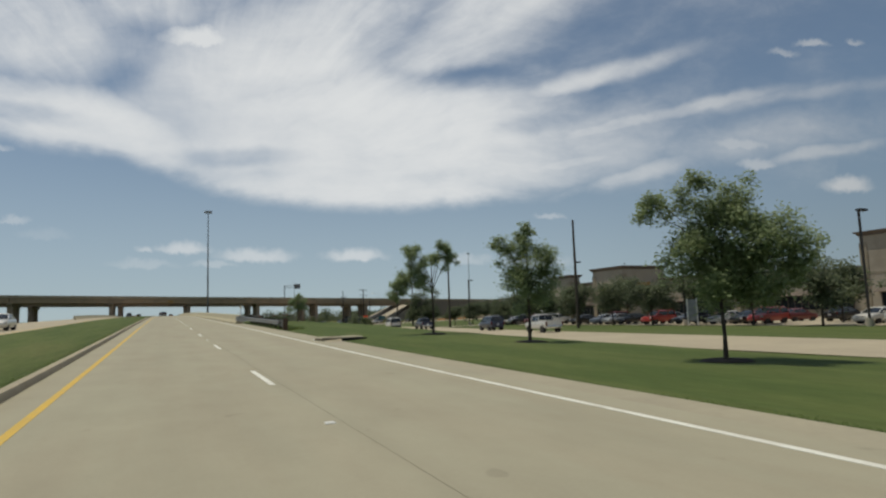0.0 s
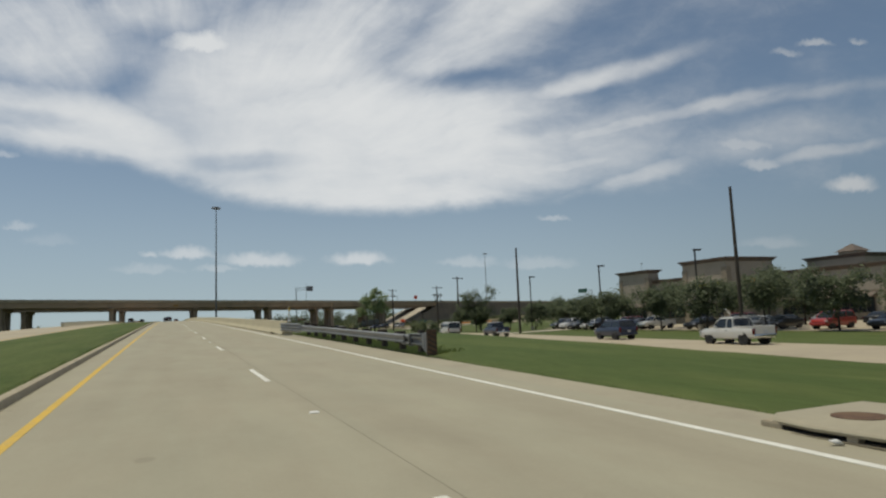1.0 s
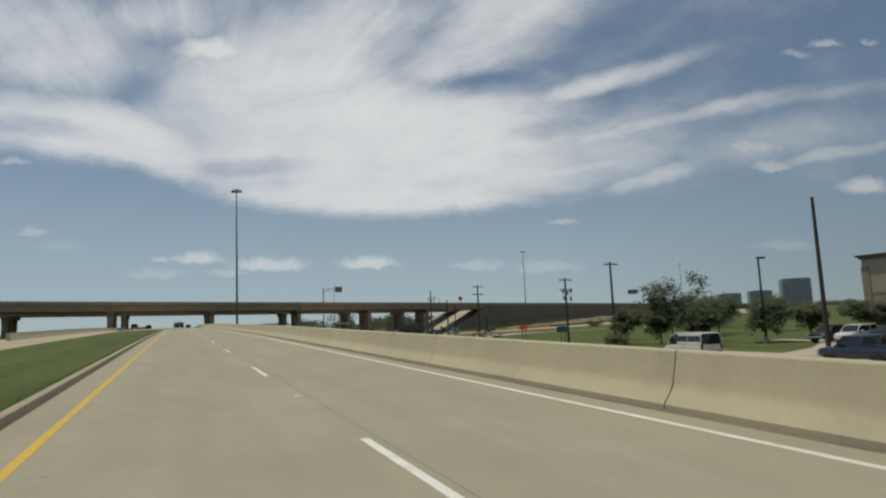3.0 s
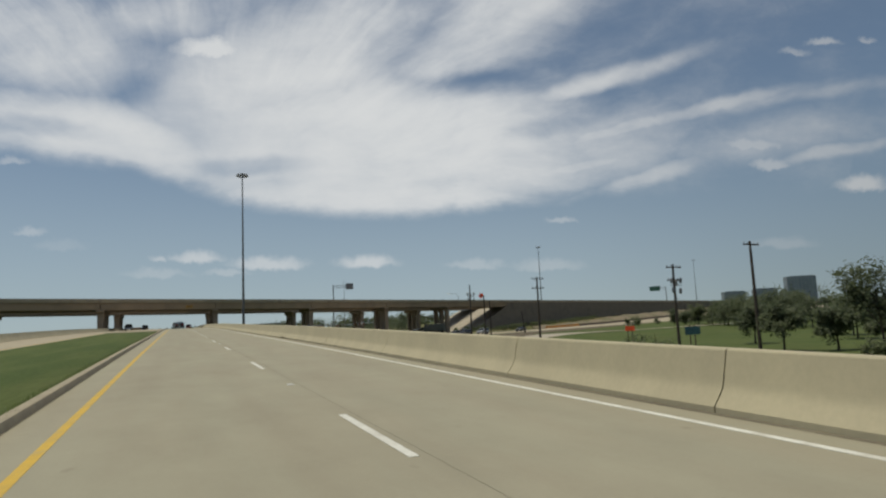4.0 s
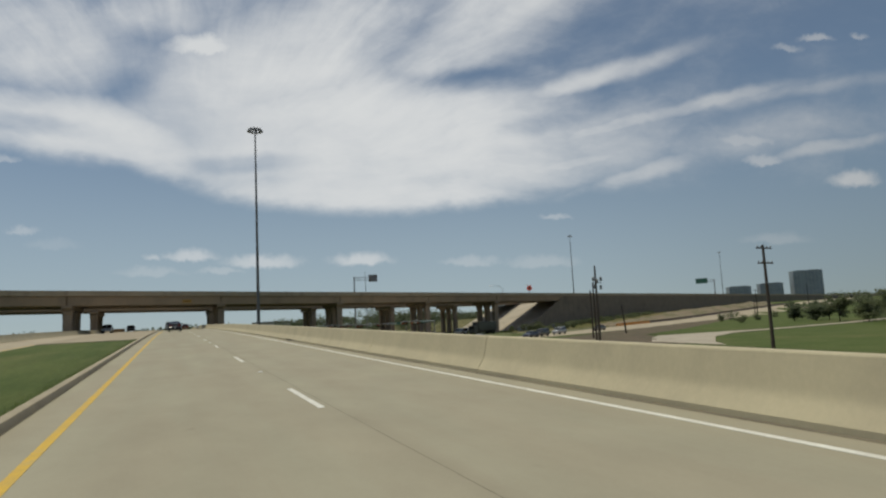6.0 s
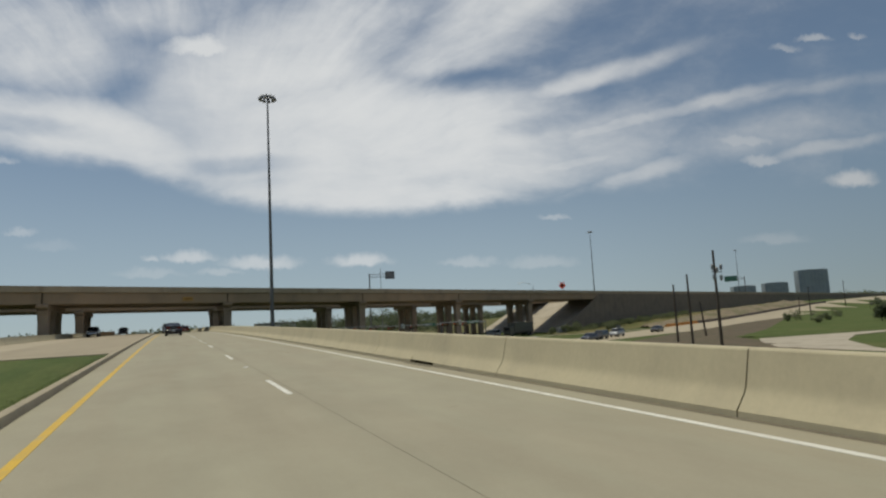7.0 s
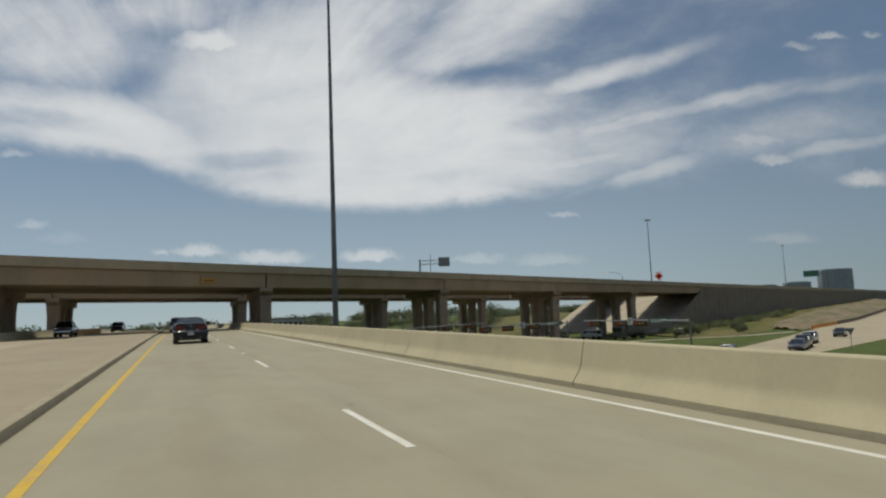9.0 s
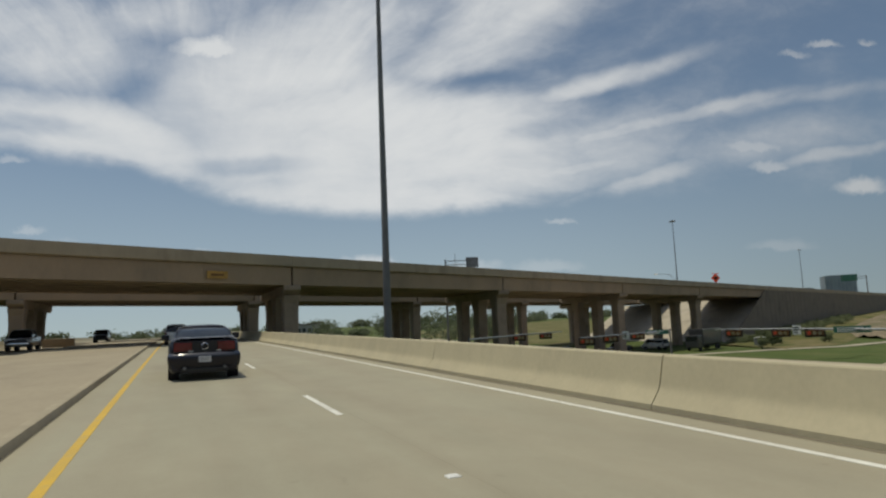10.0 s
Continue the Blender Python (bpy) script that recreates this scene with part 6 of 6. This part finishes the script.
# the dark coupe ahead in the lane
lead = vehicle("coupe", on_road(-1.72, 246.6) @ Matrix.Diagonal((1.01, 1.0, 1.06, 1.0)), NAVY, "dark navy two-door coupe with a rear spoiler", name="coupe")
YB = -2.36
tail = part("tail_panel", box(B(), -0.80, 0.80, YB - 0.03, YB + 0.1, 0.70, 1.03, 0.03), BLACK, lead, "black recessed tail panel")
for sx in (-1, 1):
    tl = part("taillight", box(B(), sx * 0.565 - 0.235, sx * 0.565 + 0.235, YB - 0.05, YB - 0.02, 0.76, 0.99, 0.02), REDLENS, lead, "dark red three-bar tail light")
    for i in range(3):
        xx = sx * 0.565 - 0.155 + 0.155 * i
        part("lens_bar", box(B(), xx - 0.055, xx + 0.055, YB - 0.06, YB - 0.048, 0.78, 0.97, 0.008), REDLENS, tl)
    part("reverse_lens", box(B(), sx * 0.36 - 0.06, sx * 0.36 + 0.06, YB - 0.062, YB - 0.048, 0.745, 0.775), CLEARLENS, tl)
    part("exhaust_tip", tube(B(), [(sx * 0.52, YB - 0.20, 0.33), (sx * 0.52, YB + 0.1, 0.33)], 0.042, 14), MASTST, lead)
    part("side_glass_trim", box(B(), sx * 0.79 - 0.01, sx * 0.79 + 0.01, -1.2, 0.6, 1.0, 1.02), BLACK, lead)


def bow(x, w):
    """How far the rear bumper curves forward towards the car's sides."""
    return 0.04 * (x / w) ** 2 + 0.16 * (x / w) ** 6


def bumper_rings(rows):
    out = []
    for z, w, d in rows:
        xs = [w * math.sin(radians(a)) for a in range(-90, 91, 12)]
        out.append([(x, YB - d + bow(x, w), z) for x in xs] + [(w * 0.96, YB + 0.3, z), (-w * 0.96, YB + 0.3, z)])
    return out


part("bumper_cover", loft(B(), bumper_rings([(0.19, 0.82, 0.0), (0.26, 0.88, 0.08), (0.36, 0.925, 0.15), (0.48, 0.945, 0.20), (0.58, 0.95, 0.21), (0.645, 0.95, 0.20)])), NAVY, lead, "dark painted bumper cover", smooth=50)
part("bumper_shoulder", loft(B(), bumper_rings([(0.625, 0.951, 0.205), (0.652, 0.947, 0.196), (0.680, 0.938, 0.170), (0.707, 0.922, 0.137), (0.727, 0.905, 0.105), (0.738, 0.89, 0.06), (0.740, 0.88, 0.0)])), NAVYGLOSS, lead, "polished rounded shoulder of the bumper", smooth=70)
part("diffuser", box(B(), -0.62, 0.62, YB - 0.17, YB + 0.05, 0.20, 0.34, 0.03), BLACK, lead)
bdg = B()
n = 24
loft(bdg, [[((0.085 + a) * math.cos(q), YB - 0.05 + b, 0.88 + (0.085 + a) * math.sin(q)) for a, b in ((-.018, 0), (0, -.02), (.018, 0), (0, .02))] for q in [2 * math.pi * i / n for i in range(n + 1)]], caps=False)
part("badge_ring", bdg, CHROME, lead, "plain round chrome emblem")
pl = part("number_plate", box(B(), -0.16, 0.16, YB - 0.235, YB - 0.215, 0.48, 0.625, 0.005), PLATE, lead, "plain pale plate")
for i in range(2):
    part("plate_bar", box(B(), -0.11, 0.11, YB - 0.24, YB - 0.235, 0.515 + 0.05 * i, 0.54 + 0.05 * i), SIGNBACK, pl)
bm = B()
loft(bm, [[(x, YB + y, z) for y, z in ((-0.02, 1.105), (0.10, 1.13), (0.22, 1.12), (0.22, 1.105), (0.1, 1.105))] for x in (-0.78, -0.6, 0.0, 0.6, 0.78)])
sp = part("spoiler", bm, NAVY, lead, "rear deck spoiler", smooth=30)
for sx in (-0.6, 0.6):
    part("spoiler_foot", box(B(), sx - 0.06, sx + 0.06, YB + 0.08, YB + 0.2, 1.04, 1.11, 0.01), NAVY, sp)
part("rear_brake_lamp", box(B(), -0.2, 0.2, YB + 0.2, YB + 0.215, 1.075, 1.095), REDLENS, lead)

# others on the carriageways
vehicle("suv", on_road(-2.45, 287.0), WHITEP, "white sport utility vehicle further ahead", "suv")
vehicle("suv", on_road(1.6, 346.0), REDP, "dark red sport utility vehicle far ahead", "suv")
def on_left(x, y):
    return pose(x, y, zr(y) + 0.03, 0, 0, 180)
vehicle("pickup", on_left(-14.4, 289.0), GREYP, "grey pickup truck coming on the far carriageway", "truck")
vehicle("suv", on_left(-11.9, 325.0), BLACKP, "black sport utility vehicle coming on the far carriageway", "suv")
vehicle("sedan", on_left(-14.6, 68.0), WHITEP, "white sedan coming on the far carriageway")

# on the frontage road
truck = vehicle("pickup", on_ground(33.2, 58.2, -8), WHITEP, "white pickup truck with a steel ladder rack", "truck")
rack = B()
for sx in (-0.78, 0.78):
    tube(rack, [(sx, -2.2, 1.12), (sx, -2.2, 1.74)], 0.02, 6)
    tube(rack, [(sx, -2.2, 1.74), (sx, 0.3, 1.86)], 0.016, 6)
    tube(rack, [(sx, -0.85, 1.12), (sx, -0.85, 1.8)], 0.016, 6)
for y in (-2.2, -0.85):
    tube(rack, [(-0.78, y, 1.74), (0.78, y, 1.74)], 0.016, 6)
part("ladder_rack", rack, STEEL, truck, "thin tubular steel ladder rack")
part("antenna", tube(B(), [(0.5, 0.9, 1.9), (0.5, 1.5, 2.35)], 0.02, 6), SIGNWHITE, truck)
vehicle("suv", on_ground(35.7, 74.0, -8), BLUEP, "dark blue sport utility vehicle with a spare wheel", "suv")
vehicle("pickup", on_ground(36.6, 98.8, -8), BLUEP, "dark blue pickup truck on the frontage road", "truck")
vehicle("van", on_ground(36.2, 112.5, -8), WHITEP, "white panel van on the frontage road", "van")

# at the crossing
for k, x, y, t, p, lab, cat in (
        ("suv", 76.0, 266.0, 120, BLACKP, "black sport utility vehicle waiting at the crossing", "suv"),
        ("sedan", 71.5, 263.2, 118, BLUEP, "dark blue sedan at the crossing", "car"),
        ("suv", 84.5, 271.6, 120, SILVER, "silver sport utility vehicle at the crossing", "suv"),
        ("sedan", 102.4, 279.6, 120, BLACKP, "black sedan on the climbing road", "car"),
        ("sedan", 58, 262.0, 118, SILVER, "silver sedan under the signals", "car"),
        ("van", 80.8, 321.0, 10, WHITEP, "white van under the bridge", "van"),
        ("sedan", 62, 322, 190, BLACKP, "black sedan under the bridge", "car"),
        ("suv", 56, 330, 190, WHITEP, "white sport utility vehicle under the bridge", "suv"),
        ("pickup", 70, 318, 100, BLACKP, "black pickup truck under the bridge", "truck")):
    vehicle(k, on_ground(x, y, t, 0.09), p, lab, cat, group="traffic at the crossing")


def semi_trailer(x, y, turn):
    v = thing("box_truck", on_ground(x, y, turn, 0.05), "dark box truck standing under the bridge", "truck")
    part("cargo_box", box(B(), -1.25, 1.25, -5.0, 3.2, 1.1, 3.7, 0.05), GREYP, v)
    part("cab", box(B(), -1.15, 1.15, 3.4, 5.2, 0.6, 2.7, 0.15), GREYP, v)
    part("windscreen", box(B(), -1.0, 1.0, 5.16, 5.22, 1.7, 2.5), GLASS, v)
    part("chassis", box(B(), -0.5, 0.5, -5.0, 5.0, 0.7, 1.1), BLACK, v)
    part("rear_door", box(B(), -1.15, 1.15, -5.03, -4.99, 1.2, 3.6), SIGNBACK, v)
    for y_ in (-4.0, -2.9, 4.2):
        for sx in (-1.0, 1.0):
            wheel(v, sx, y_, 0.5)


semi_trailer(84.0, 312.0, 113)
for cx, cy, cw in ((96.6, 311.6, 0.85), (98.7, 312.5, 0.7)):
    wt = thing("utility_cabinet", on_ground(cx, cy, 23, 0.0), "pale grey signal cabinet on the grass", "cabinet", group="signal cabinets")
    cb_ = part("body", box(B(), -cw, cw, -0.4, 0.4, 0.1, 1.55, 0.03), SIGNBACK, wt)
    part("door_seam", box(B(), -0.012, 0.012, -0.405, -0.39, 0.2, 1.45), BLACK, cb_)
    part("roof_cap", box(B(), -cw - 0.05, cw + 0.05, -0.45, 0.45, 1.55, 1.62, 0.01), SIGNWHITE, wt)
    part("plinth", box(B(), -cw - 0.1, cw + 0.1, -0.5, 0.5, -0.1, 0.1), PAVING, wt)

# parked in the lot
LOT = [("pickup", WHITEP, "white"), ("suv", BRIGHT, "bright red"), ("sedan", REDP, "dark red"), ("suv", GREYP, "charcoal"), ("sedan", SILVER, "silver"), ("pickup", BLACKP, "black"), ("suv", REDP, "dark red"), ("sedan", WHITEP, "white"), ("sedan", BLACKP, "black"), ("suv", WHITEP, "white")]
rl = random.Random(12)
KN = {"pickup": ("pickup truck", "truck"), "suv": ("sport utility vehicle", "suv"), "sedan": ("sedan", "car")}
PROTO = {}
i = 0
for row_x, t, y0, y1 in ((57.4, 90, 28, 118), (65.5, -90, 34, 112)):
    y = y0
    while y < y1:
        k, p, c = LOT[rl.randrange(len(LOT))]
        if rl.random() < 0.50:
            m = on_ground(row_x + (y - 60) * 0.045 + rl.uniform(-0.3, 0.3), y, t + rl.uniform(-4, 4), 0.06)
            if (k, c) in PROTO:
                copy_thing(PROTO[k, c], m)
            else:
                PROTO[k, c] = vehicle(k, m, p, c + " " + KN[k][0] + " parked in the lot", KN[k][1], group="parked cars")
        y += 2.9
